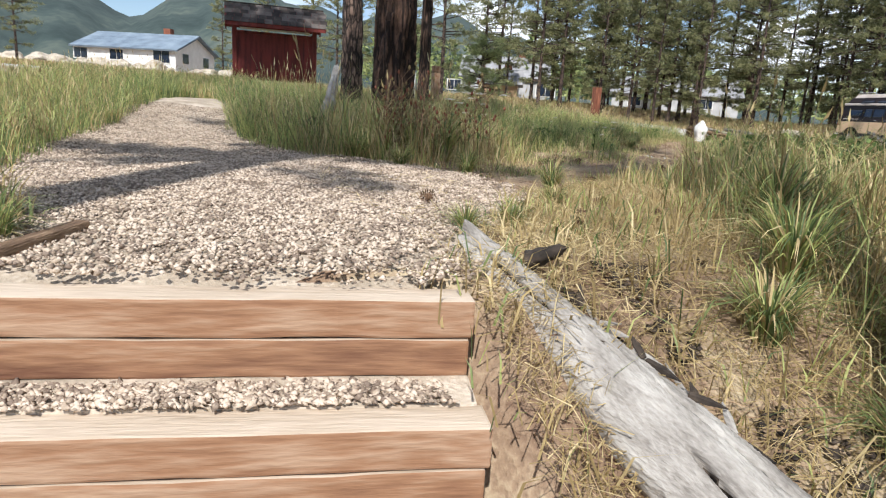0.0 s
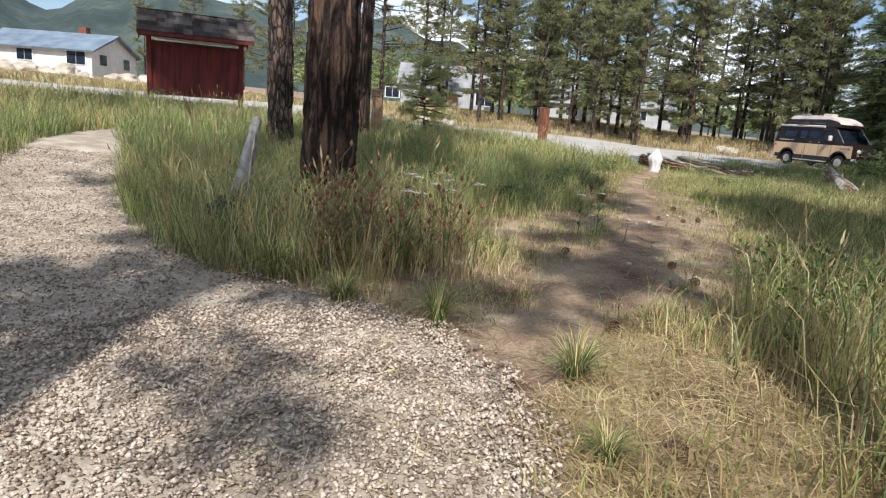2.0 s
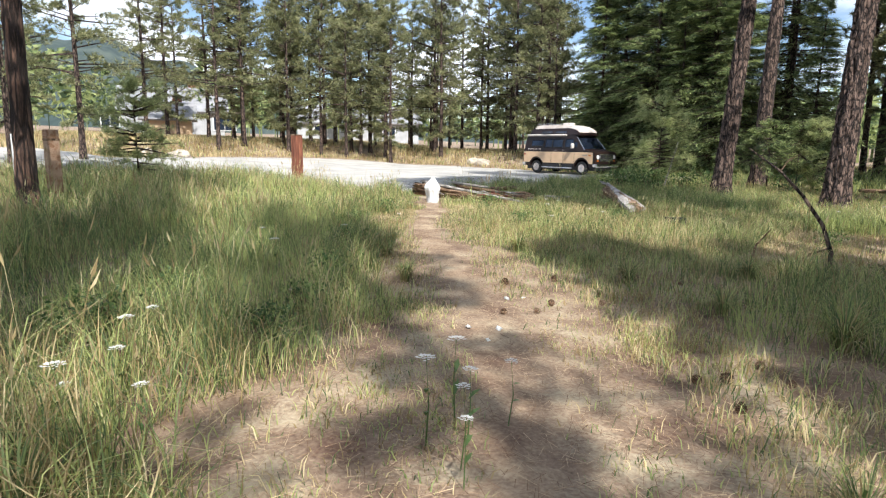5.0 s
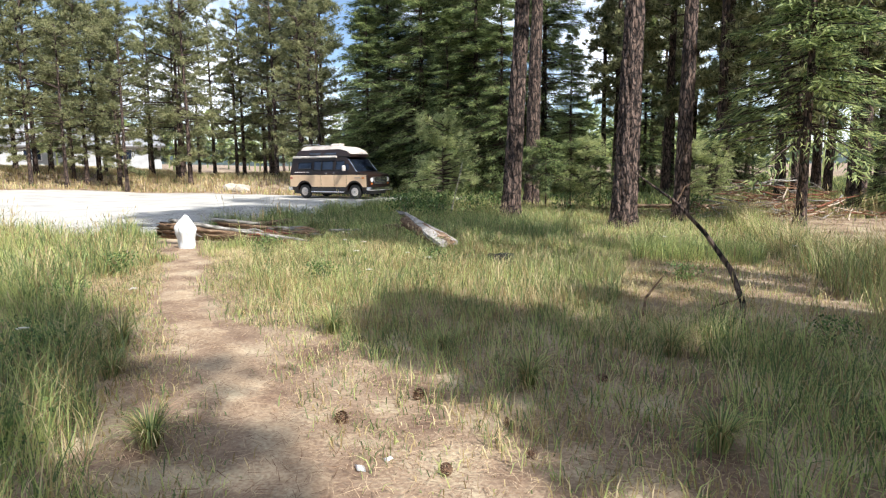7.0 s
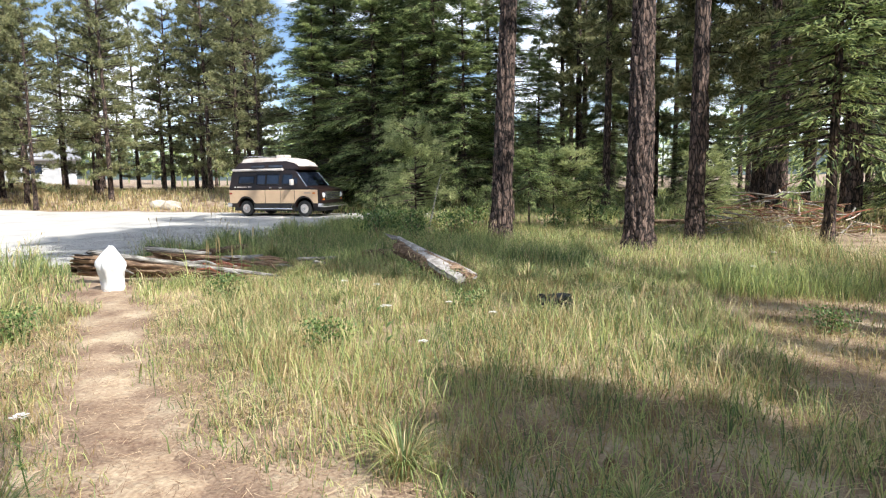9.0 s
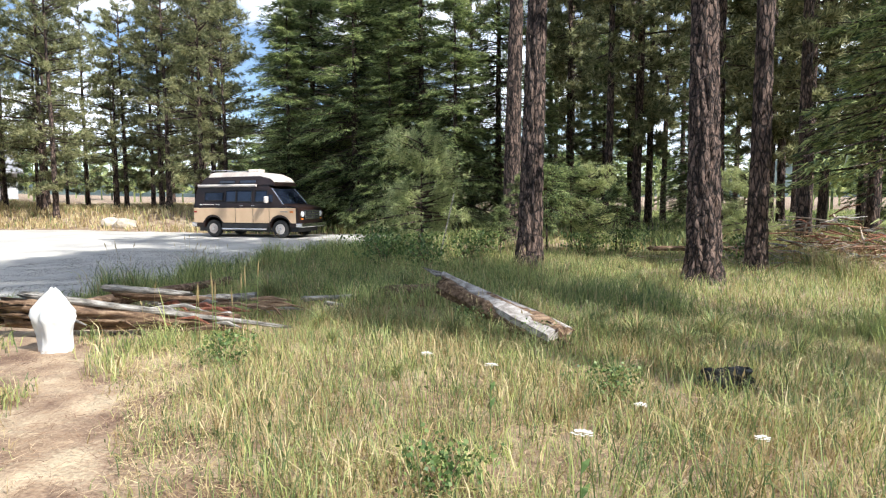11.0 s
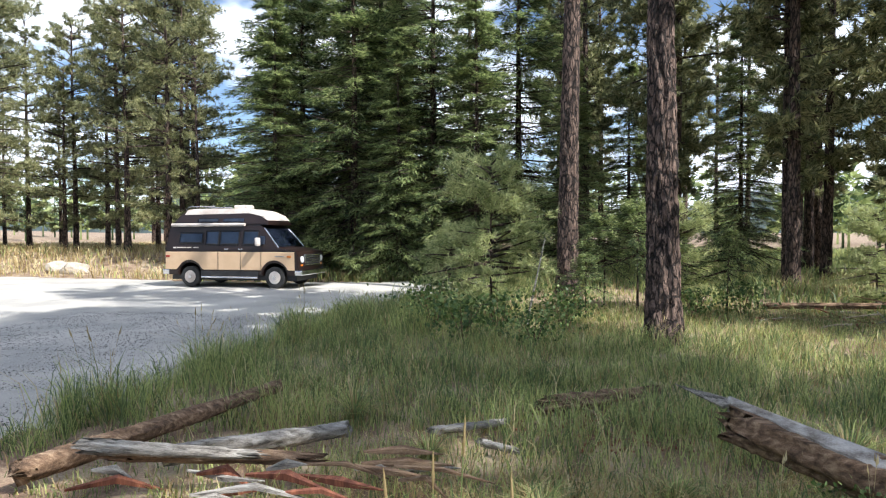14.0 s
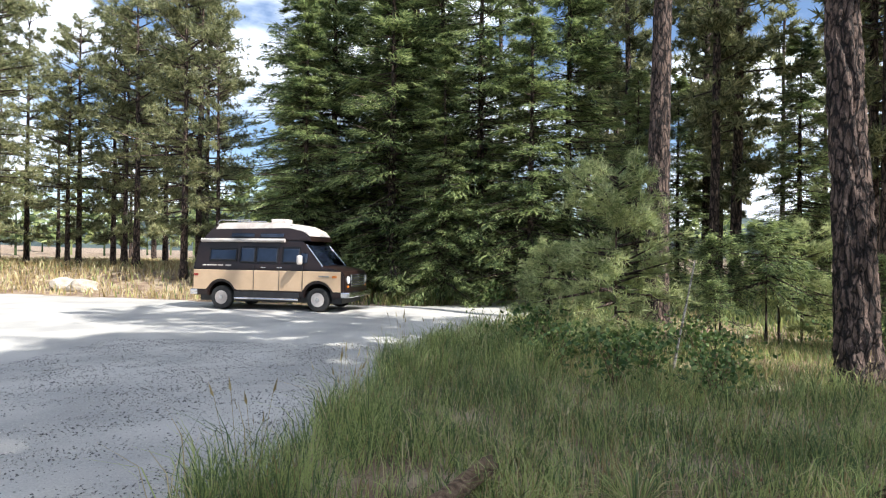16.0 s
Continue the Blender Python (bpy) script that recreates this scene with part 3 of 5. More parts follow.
old_pine = bpy.data.objects["pine_tree.004"]
# two unseen pines added behind the start, their crowns shade path and trail
put(old_pine, 13.9, -11.8, 2.0, 1.25)
put(old_pine, 14.2, -8.0, 1.5, 1.2).scale = (0.82, 0.82, 1.2)
for i in range(9):
    th, dd = radians(31 + 2.3 * i), 56 + rng.uniform(-3, 3)
    put(rng.choice(pines), 5.6 - dd * math.sin(th), -4.4 + dd * math.cos(th), i, rng.uniform(0.8, 1.0))
# unseen pine added to shade the notice board
put(old_pine, -1.3, -11.9, 0.6, 1.1)
# unseen tall pines, crowns kept high so only the lot side is shaded
tall_pine = tree("pine_tree", "very tall unseen ponderosa pine, added to shade the lot with its high crown", pine_crown(30, 15.5, 3.2, 61, 100, 2300, 0.34, 0.028), trunk_mesh(0.36, 0.10, 29.5, "bark", 24, 90, (0, 0), 61, 0.14), stand(12.0, 3.2), "big pines by the clearing")
put(tall_pine, 13.0, 5.0, 2.0, 1.0)
tallest = tree("pine_tree", "very tall unseen ponderosa pine, added to shade the lot with its high crown", pine_crown(31, 22, 3.0, 62, 80, 1700, 0.34, 0.028), trunk_mesh(0.36, 0.10, 30.5, "bark", 24, 90, (0, 0), 62, 0.14), stand(12.6, 0.9), "big pines by the clearing")
put(tallest, 13.4, 1.6, 2.5, 1.0)
# firs added beside the walk for the solid shadow they cast on the trail
for i, (x, y, k) in enumerate(((11.2, -2.5, 0.84), (9.9, -0.9, 0.70), (11.2, 0.35, 0.68))):
    put(firs[i], x, y, 1.0 + i, k).scale = (k * (0.95 + 0.08 * i), k * (0.95 + 0.08 * i), k)
# another unseen pine added to shade the lot
put(old_pine, 9.4, 6.0, 3.0, 1.4)
for i in range(22):
    th, dd = radians(30 + 34 * (i % 11) / 10 + rng.uniform(-1.2, 1.2)), (50 if i < 11 else 64) + rng.uniform(-3, 4)
    px, py = 5.6 - dd * math.sin(th), -4.4 + dd * math.cos(th)
    if not (-66 < px < -46 and 20 < py < 34) and not inside(LOT, px, py):
        put(rng.choice(pines), px, py, rng.random() * 6, rng.uniform(0.75, 1.05))
for i in range(3):
    put(rng.choice(pines + [bare_b]), rng.uniform(-44, -8), rng.uniform(42, 62), rng.random() * 6, rng.uniform(0.85, 1.1))

# far woods closing the place
def far_woods():
    r = np.random.RandomState(77)
    n = 420
    a = r.rand(n) * 2 * np.pi
    d = 62 + 60 * r.rand(n)
    x, y = d * np.cos(a), 12 + d * np.sin(a)
    ok = ~((x < -25) & (y < 18) & (y > -45)) & ~((x > 0) & (y < 5) & (d < 70))
    x, y = x[ok], y[ok]
    vs, fs, o = [], [], 0
    for px, py in zip(x, y):
        tall = 5.5 + 4.5 * r.rand()
        m = 150
        u = r.rand(m)
        q = r.rand(m) * 2 * np.pi
        rr = 2.3 * (1.05 - u) ** 0.7 * np.sqrt(r.rand(m))
        z0 = float(height(px, py))
        c = np.stack([px + rr * np.cos(q), py + rr * np.sin(q), z0 + 1.5 + u * (tall - 1.5)], 1)
        w = unit(np.stack([np.cos(q), np.sin(q), 0.2 + 0.4 * r.randn(m)], 1))
        v, f = blades(c, w, 1.0, 0.28, r)
        t = np.array([[px - 0.15, py, z0 - 0.2], [px + 0.15, py, z0 - 0.2], [px, py + 0.05, z0 + tall]])
        vs.append(np.concatenate([v, t]))
        fs.append(np.concatenate([f, [[3 * m, 3 * m + 1, 3 * m + 2]]]) + o)
        o += 3 * m + 3
    return raw_mesh(np.concatenate(vs), np.concatenate(fs), "fir")


tagged(new("far_woods", far_woods()), "distant dark conifer woods round the clearing", "woods", kind="stuff")


# ---- steps and the fallen log beside them ----
def ramp_down(k):
    return -0.25 * k


STEP_WAY = math.degrees(math.atan2(-0.973, -0.233))
for k in range(4):
    right = Vector((9.16 + 0.262 * k, -6.75 - 0.055 * k, ramp_down(k)))
    st = thing("garden_step", "step of two stacked tan timbers with a gravel tread" if k else "top step of two weathered tan timbers edging the gravel path", "step", Matrix.Translation(right) @ Matrix.Rotation(radians(STEP_WAY), 4, "Z"), "timber steps")
    for q in (0, 1):
        bm = box(1.9, 0.135, 0.110, 0.95 + 0.012 * q, -0.0675 + 0.004 * q, -0.055 - 0.114 * q, 0.009)
        bmesh.ops.subdivide_edges(bm, edges=[e for e in bm.edges if e.calc_length() > 1], cuts=14, use_grid_fill=True)
        for v in bm.verts:
            v.co += Vector((0, noise.noise(v.co * 4 + Vector((k, q, 0))) * 0.006, noise.noise(v.co * 5 + Vector((q, k, 7))) * 0.005))
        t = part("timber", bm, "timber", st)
        # faces that point up take the paler timber colour, all others the reddish one
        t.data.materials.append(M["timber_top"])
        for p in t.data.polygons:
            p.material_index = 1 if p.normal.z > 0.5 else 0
    if k:
        bm = box(1.85, 0.15, 0.1, 0.94, -0.205, -0.032, 0.01, Matrix.Rotation(radians(-8), 4, "X"))
        part("tread", bm, "path", st, "gravel tread")
side_rail = tagged(new("path_edging", finish(box(0.55, 0.06, 0.07, 0.275, 0, 0, 0.012), "brown_wood")), "half-buried brown edging timber beside the gravel path", "timber")
side_rail.matrix_world = Matrix.Translation((8.66, -8.05, 0.03)) @ Matrix.Rotation(radians(158), 4, "Z")


def log_mesh(a, b, r0, r1, material_name, seed=0, flute=0.16, sides=26, rings=60, jag=0.0):
    """A barkless log from a to b with grain furrows, cracks and ragged ends."""
    rg = np.random.RandomState(seed)
    a, b = np.array(a, float), np.array(b, float)
    d = unit(b - a)
    u = unit(np.cross(d, [0, 0, 1.0]))
    w = np.cross(u, d)
    t, q = np.meshgrid(np.linspace(0, 1, rings), np.linspace(0, 2 * np.pi, sides, endpoint=False), indexing="ij")
    ph = rg.rand(6) * 6
    r = (r0 + (r1 - r0) * t) * (1 + flute * (0.5 * np.sin(q * 3 + ph[0] + t * 2) + 0.45 * np.sin(q * 7 + ph[1] + 1.5 * np.sin(t * 5)) + 0.35 * np.abs(np.sin(q * 5.5 + ph[2] + t * 1.2))) + 0.06 * np.sin(t * 17 + ph[3]) + 0.03 * rg.randn(*t.shape))
    crack = np.exp(-((np.sin(q * 2.5 + ph[4] + 0.6 * np.sin(t * 7)) / 0.16) ** 2)) * (np.sin(t * 9 + ph[5]) > -0.35)
    r *= 1 - 0.30 * crack
    r[0] *= 0.15
    r[-1] *= 0.15
    length = np.linalg.norm(b - a)
    tt = t + (jag / length) * (rg.rand(*t.shape) - 0.5) * ((t < 0.06) | (t > 0.94))
    c = a + tt[..., None] * (b - a) + 0.03 * length * np.sin(t * 3 + ph[0])[..., None] * u * 0.4
    v = (c + r[..., None] * (np.cos(q)[..., None] * u + np.sin(q)[..., None] * w)).reshape(-1, 3)
    idx = np.arange(t.size).reshape(t.shape)
    nx = np.roll(idx, -1, 1)
    f = np.stack([idx[:-1], nx[:-1], nx[1:], idx[1:]], -1).reshape(-1, 4)
    return raw_mesh(v - a, f, material_name, False)


def log(label, a, b, r0, r1, material_name, seed=0, name="fallen_log", jag=0.1, group="", **k):
    ob = tagged(new(name, log_mesh(a, b, r0, r1, material_name, seed, jag=jag, **k)), label, "log", group)
    ob.location = a
    return ob


def cracked_log(label, a, b, r0, r1, seed):
    """A smooth silver log, split lengthwise by deep dark cracks, one side rotted away."""
    rg = np.random.RandomState(seed)
    a, b = np.array(a, float), np.array(b, float)
    d = unit(b - a)
    u = unit(np.cross(d, [0, 0, 1.0]))
    w = np.cross(u, d)
    t, q = np.meshgrid(np.linspace(0, 1, 230), np.linspace(0, 2 * np.pi, 170, endpoint=False), indexing="ij")
    r = (r0 + (r1 - r0) * t ** 0.8) * (1 + 0.05 * np.sin(q * 2 + 1 + t) + 0.035 * np.sin(q * 5 + 3 * t) + 0.012 * np.sin(q * 17 + 2 * np.sin(t * 6)) + 0.008 * rg.randn(*t.shape))
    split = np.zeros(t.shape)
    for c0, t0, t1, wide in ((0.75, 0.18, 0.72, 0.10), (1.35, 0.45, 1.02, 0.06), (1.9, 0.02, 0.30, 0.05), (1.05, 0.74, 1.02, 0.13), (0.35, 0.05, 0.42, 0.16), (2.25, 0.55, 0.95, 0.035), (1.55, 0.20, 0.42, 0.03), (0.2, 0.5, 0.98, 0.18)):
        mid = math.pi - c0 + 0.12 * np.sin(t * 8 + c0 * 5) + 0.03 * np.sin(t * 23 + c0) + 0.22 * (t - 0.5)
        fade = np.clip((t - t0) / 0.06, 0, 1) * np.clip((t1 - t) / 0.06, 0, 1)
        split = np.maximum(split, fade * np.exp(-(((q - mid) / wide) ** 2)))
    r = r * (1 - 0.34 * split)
    r[0] *= 0.3
    r[-1] *= 0.2
    ragged = 0.10 * (np.sin(q * 3 + 1) + 0.6 * np.sin(q * 7)) * (t < 0.03) / np.linalg.norm(b - a)
    c = a + (t + ragged)[..., None] * (b - a)
    v = (c + r[..., None] * (np.cos(q)[..., None] * u + np.sin(q)[..., None] * w)).reshape(-1, 3)
    idx = np.arange(t.size).reshape(t.shape)
    nx = np.roll(idx, -1, 1)
    f = np.stack([idx[:-1], nx[:-1], nx[1:], idx[1:]], -1).reshape(-1, 4)
    me = raw_mesh(v - a, f, "silver_wood", False)
    # faces deep in a split are coloured near-black, besides being carved in
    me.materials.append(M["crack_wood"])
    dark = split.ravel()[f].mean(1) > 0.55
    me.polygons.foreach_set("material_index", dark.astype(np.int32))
    o = thing("fallen_log", label, "log", Matrix.Translation(a))
    part("trunk", me, "", o)
    for i in range(26):
        k, side = rg.uniform(0.15, 0.95), math.pi - rg.uniform(0.45, 1.0)
        rr = r0 + (r1 - r0) * k ** 0.8
        e = k * (b - a) + rr * (math.cos(side) * u + math.sin(side) * w)
        way = d * rg.uniform(0.05, 0.13) * rg.choice((-1, 1)) + w * rg.uniform(0.0, 0.035) - u * rg.uniform(-0.02, 0.05)
        part("splinter", tube([(Vector(e), 0.010), (Vector(e + way * 0.5), rg.uniform(0.006, 0.014)), (Vector(e + way), 0.002)], 5), "crack_wood" if i % 3 else "silver_wood", o)
    return o


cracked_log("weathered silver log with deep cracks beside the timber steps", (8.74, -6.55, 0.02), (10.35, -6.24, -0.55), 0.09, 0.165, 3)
log("dark crumbling knot of rotten wood beside the silver log", (8.93, -6.46, 0.05), (9.02, -6.38, 0.11), 0.035, 0.018, "crack_wood", 19, name="rotten_chunk", sides=14, rings=14, jag=0.05)
log("splintered rotten log on the clearing's edge", (-5.7, 8.15, 0.30), (-3.35, 8.70, 0.10), 0.14, 0.08, "brown_wood", 4, jag=0.5, flute=0.42, rings=90, sides=40)
log("bleached grey plank of split trunk", (-5.55, 8.25, 0.47), (-2.6, 8.62, 0.08), 0.045, 0.02, "grey_wood", 5, jag=0.3, name="split_plank")
log("broken brown slab of rotten wood", (-5.25, 9.45, 0.30), (-3.9, 9.70, 0.18), 0.065, 0.04, "brown_wood", 6, name="split_plank", jag=0.3)
log("broken pale slab of rotten wood", (-5.2, 9.2, 0.42), (-4.2, 9.3, 0.34), 0.05, 0.03, "grey_wood", 16, name="split_plank", jag=0.3)
log("long dark fallen trunk beside the lot", (-6.0, 9.5, 0.10), (-4.8, 11.8, 0.18), 0.085, 0.06, "brown_wood", 7)
log("short grey broken log end", (-5.1, 9.9, 0.10), (-3.85, 10.65, 0.10), 0.08, 0.06, "grey_wood", 8)
log("grey stick lying in pine litter", (-3.15, 10.72, 0.06), (-2.45, 11.05, 0.06), 0.04, 0.03, "grey_wood", 9, name="stick", sides=12, rings=24)
log("grey stick lying in pine litter", (-2.7, 10.5, 0.05), (-2.4, 10.3, 0.05), 0.035, 0.025, "grey_wood", 10, name="stick", sides=12, rings=24)
log("reddish rotten wood crumbling into the litter", (-2.0, 11.6, 0.05), (-0.9, 12.1, 0.08), 0.09, 0.05, "brown_wood", 11, jag=0.5, flute=0.3)
log("dark fallen pole under the firs", (3.5, 19.5, 0.15), (9.0, 18.6, 0.25), 0.07, 0.05, "brown_wood", 12)
log("thin leaning grey dead stem", (-1.9, 16.6, 0.0), (-1.55, 16.8, 1.7), 0.02, 0.01, "grey_wood", 13, name="dead_sapling", sides=8, rings=20, jag=0.02)
log("charred black log end in the grass", (1.72, 7.03, 0.07), (2.05, 7.1, 0.09), 0.09, 0.08, "char", 14, flute=0.3)
log("dark burnt log under tall grass beside the pine", (3.05, -5.95, 0.22), (3.65, -6.1, 0.24), 0.11, 0.14, "char", 15, flute=0.3)
log("pale dead branch arched over burnt log", (2.2, -5.55, 0.98), (3.45, -6.0, 0.36), 0.045, 0.075, "silver_wood", 17)

# the split log with the bleached flat face
split = thing("split_log", "split log with a bleached silver face and a dark rotten underside", "log", Matrix.Translation((-0.85, 9.95, 0)))
part("bark_side", log_mesh((-0.85, 9.95, 0.42), (0.60, 8.40, 0.06), 0.13, 0.15, "brown_wood", 21, jag=0.3, flute=0.22), "", split, "dark rotten underside").location = (0, 0, 0.42)
d = Vector((1.47, -1.58, -0.40))
bm = bmesh.new()
n_seg, rows = 26, []
across = Vector((0.72, 0.68, 0.12)).normalized()
for i in range(n_seg + 1):
    t = i / n_seg
    wdt = 0.035 + 0.145 * min(1, max(0, t - 0.12) * 1.6) + 0.004 * math.sin(i * 1.7)
    c = Vector((-0.03, 0.02, 0.565)) + d * t
    ring = []
    for k in range(7):
        s = k / 6 * 2 - 1
        ring.append(bm.verts.new(c + across * (s * wdt) + Vector((0, 0, 0.035 * (1 - s * s) + 0.012 * noise.noise(Vector((s * 6, t * 3, 1)))))))
    ring += [bm.verts.new(c + across * (s * wdt) + Vector((0, 0, -0.07))) for s in (1, -1)]
    rows.append(ring)
for u, v in zip(rows, rows[1:]):
    for k in range(9):
        bm.faces.new((u[k], u[(k + 1) % 9], v[(k + 1) % 9], v[k]))
bm.faces.new(rows[0]), bm.faces.new(rows[-1][::-1])
part("split_face", bm, "bleached", split, "bleached silver-grey split face")
for i in range(5):
    part("splinter", tube([((0.02 - 0.03 * i, 0.05 - 0.035 * i, 0.55), 0.018), ((-0.16 - 0.05 * i, 0.12 + 0.02 * i, 0.60 + 0.01 * i), 0.004)], 5), "grey_wood", split)


r = random.Random(31)
for i in range(46):
    x, y, a, ln = r.uniform(-5.6, -3.2), r.uniform(8.2, 9.8), r.uniform(-0.4, 0.5), r.uniform(0.25, 0.8)
    z = h(x, y) + r.uniform(0.05, 0.28)
    w = thing("wood_splinter", "broken splinter of rotten wood on the log heap", "wood splinter", Matrix.Translation((x, y, z)), "splinters of the rotten log")
    part("splinter", tube([((0, 0, 0), 0.012), ((ln * 0.5, ln * a * 0.5, r.uniform(-0.02, 0.05)), r.uniform(0.018, 0.042)), ((ln, ln * a, r.uniform(-0.12, 0.05)), 0.004)], 5), r.choice(("grey_wood", "brown_wood", "rust_wood")), w)
for i in range(9):
    x, y = r.uniform(-3.5, -2.5), r.uniform(7.3, 8.4)
    w = thing("tall_weed", "upright weed with a yellow seed spike", "weed", Matrix.Translation((x, y, h(x, y))), "yellow weeds by the log heap")
    tl, lx = r.uniform(0.5, 0.8), r.uniform(-0.06, 0.06)
    part("stem", tube([((0, 0, -0.02), 0.005), ((lx * 0.5, 0, tl * 0.6), 0.004), ((lx, 0, tl), 0.003)], 5), "grass", w)
    part("spike", tube([((lx, 0, tl - 0.02), 0.004), ((lx * 1.1, 0, tl + 0.05), 0.008), ((lx * 1.2, 0.005, tl + 0.12), 0.006), ((lx * 1.3, 0.01, tl + 0.18), 0.002)], 6), "straw", w, "yellow seed spike")


def dry_weed(seed):
    """A branched dead weed with brown seed heads."""
    rg = random.Random(seed)
    w = thing("dry_weed", "branched dead weed with reddish-brown seed heads", "weed", None, "dry weeds by the old pine")
    tall = rg.uniform(0.5, 0.75)
    part("stem", tube([((0, 0, -0.02), 0.005), ((0.02, 0.01, tall * 0.5), 0.004), ((0.0, 0.03, tall), 0.002)], 5), "litter", w)
    for i in range(9):
        a, z = i * 2.4, tall * (0.35 + 0.07 * i)
        e = Vector((0.11 * math.cos(a), 0.11 * math.sin(a), z + 0.10))
        tw = part("twig", tube([((0.01, 0.01, z), 0.003), (e * 0.6 + Vector((0, 0, z * 0.4)), 0.0025), (e, 0.002)], 4), "litter", w)
        part("seed_head", tube([(e, 0.004), (e + Vector((0, 0, 0.012)), 0.013), (e + Vector((0, 0, 0.03)), 0.008), (e + Vector((0, 0, 0.036)), 0.002)], 6), "rust_wood" if i % 2 else "straw", tw)
    return w


WEEDS = [dry_weed(1), dry_weed(2)]
WEEDS[0].matrix_basis, WEEDS[1].matrix_basis = stand(4.6, -5.2), stand(4.9, -5.4, 2.0)
for i in range(26):
    put(WEEDS[i % 2], r.uniform(4.2, 5.35), r.uniform(-5.75, -4.75), r.uniform(0, 6), r.uniform(0.7, 1.15))

# ---- white sheet on a stub ----
def draped_sheet():
    bm = bmesh.new()
    rows = []
    prof = ((0.70, 0.025), (0.66, 0.06), (0.58, 0.12), (0.48, 0.20), (0.42, 0.235), (0.33, 0.20), (0.22, 0.165), (0.10, 0.16), (0.0, 0.17))
    for j, (z, r) in enumerate(prof):
        row = []
        for k in range(36):
            a = 2 * math.pi * k / 36
            fold = 1 + 0.13 * math.sin(a * 5 + j * 0.5) + 0.08 * math.sin(a * 9 - j * 0.8)
            row.append(bm.verts.new((r * fold * math.cos(a), r * fold * math.sin(a) * 0.75, z + 0.012 * math.sin(a * 3 + j))))
        rows.append(row)
    for u, v in zip(rows, rows[1:]):
        for k in range(36):
            bm.faces.new((u[k], v[k], v[(k + 1) % 36], u[(k + 1) % 36]))
    bm.faces.new(rows[0])
    return bm


cloth = tagged(new("plastic_sheet", finish(draped_sheet(), "white_paint", True)), "crumpled white plastic sheet tied over a stub in the grass", "sheet")
cloth.location = (-4.72, 7.62, h(-4.72, 7.62) - 0.02)

# ---- dead branch, brush pile ----
stickb = thing("dead_branch", "thin dark dead branch standing bent in the grass", "branch", Matrix.Translation((4.96, 3.5, h(4.96, 3.5) - 0.05)))
part("stem", tube([((0, 0, 0), 0.03), ((0.0, 0.02, 0.34), 0.028), ((-0.12, 0.05, 0.66), 0.024), ((-0.36, 0.04, 1.0), 0.02), ((-0.62, 0.02, 1.28), 0.015), ((-1.0, 0, 1.56), 0.006)], 8), "bark", stickb)
part("twig", tube([((-0.02, 0.03, 0.4), 0.014), ((-0.22, 0.1, 0.3), 0.010), ((-0.42, 0.15, 0.12), 0.005)], 6), "brown_wood", stickb)
part("twig", tube([((-0.62, 0.02, 1.28), 0.009), ((-0.55, 0.05, 1.42), 0.007), ((-0.42, 0.06, 1.5), 0.003)], 6), "brown_wood", stickb)
part("twig", tube([((-0.9, 0.2, 0.0), 0.018), ((-0.86, 0.2, 0.32), 0.014), ((-0.70, 0.22, 0.55), 0.006)], 6), "brown_wood", stickb)

pile = thing("brush_pile", "heaped pile of red-brown dead branches under the trees", "brush pile", Matrix.Translation((7.6, 18.0, h(7.6, 18.0))))
r = random.Random(8)
for i in range(290):
    x, y = r.gauss(0, 1.7), r.gauss(0, 0.8)
    top = max(0.05, 1.35 * math.exp(-(x / 2.0) ** 2 - (y / 1.0) ** 2))
    z = r.uniform(0.05, 1) * top
    a, ln = r.uniform(0, 6.3), r.uniform(0.4, 1.3)
    dx, dy, dz = ln * math.cos(a) / 2, ln * math.sin(a) / 2, r.uniform(-0.14, 0.16)
    rr = r.uniform(0.010, 0.028)
    part("branch", tube([((x - dx, y - dy, max(0.02, z - dz)), rr), ((x, y, z + r.uniform(-0.05, 0.08)), rr * 0.8), ((x + dx, y + dy, max(0.02, z + dz)), rr * 0.35)], 5), r.choice(("rust_wood", "timber", "timber_top", "timber", "grey_wood")), pile)


# ---- notice board ----
KX, KY = -14.3, -4.15
kiosk = thing("notice_board", "dark red wooden notice board with a shingled gable roof", "notice board", Matrix.Translation((KX, KY, h(KX, KY) - 0.28)) @ Matrix.Rotation(radians(-4), 4, "Z") @ Matrix.Diagonal((1.1, 1.09, 1.2, 1)))
for y in (-1.32, 1.32):
    part("post", box(0.15, 0.15, 2.5, 0, y, 1.1, 0.012), "red_paint", kiosk)
part("panel", box(0.06, 2.5, 1.42, 0.0, 0, 1.27, 0.006), "red_paint", kiosk)
for z in (0.60, 1.95):
    part("rail", box(0.12, 2.5, 0.09, 0.0, 0, z, 0.008), "red_paint", kiosk)
part("trim", box(0.03, 2.3, 0.05, 0.10, 0, 2.06, 0.004), "white_paint", kiosk, "pale trim strip")
for sx in (1, -1):
    rot = Matrix.Rotation(radians(38 * sx), 4, "Y")
    roof = part("roof", box(0.95, 3.25, 0.04, 0.36 * sx, 0, 2.44, 0, rot), "red_paint", kiosk)
    for row in range(5):
        for col in range(13):
            bm = box(0.22, 0.24, 0.018, 0, 0, 0, 0.003)
            bm.transform(Matrix.Translation((0.36 * sx, 0, 2.465)) @ rot @ Matrix.Translation((sx * (-0.40 + 0.195 * row), -1.5 + 0.25 * col + 0.06 * (row % 2), 0.016)) @ Matrix.Rotation(radians(3 * sx), 4, "Y"))
            part("shingle", bm, "shingle", roof)
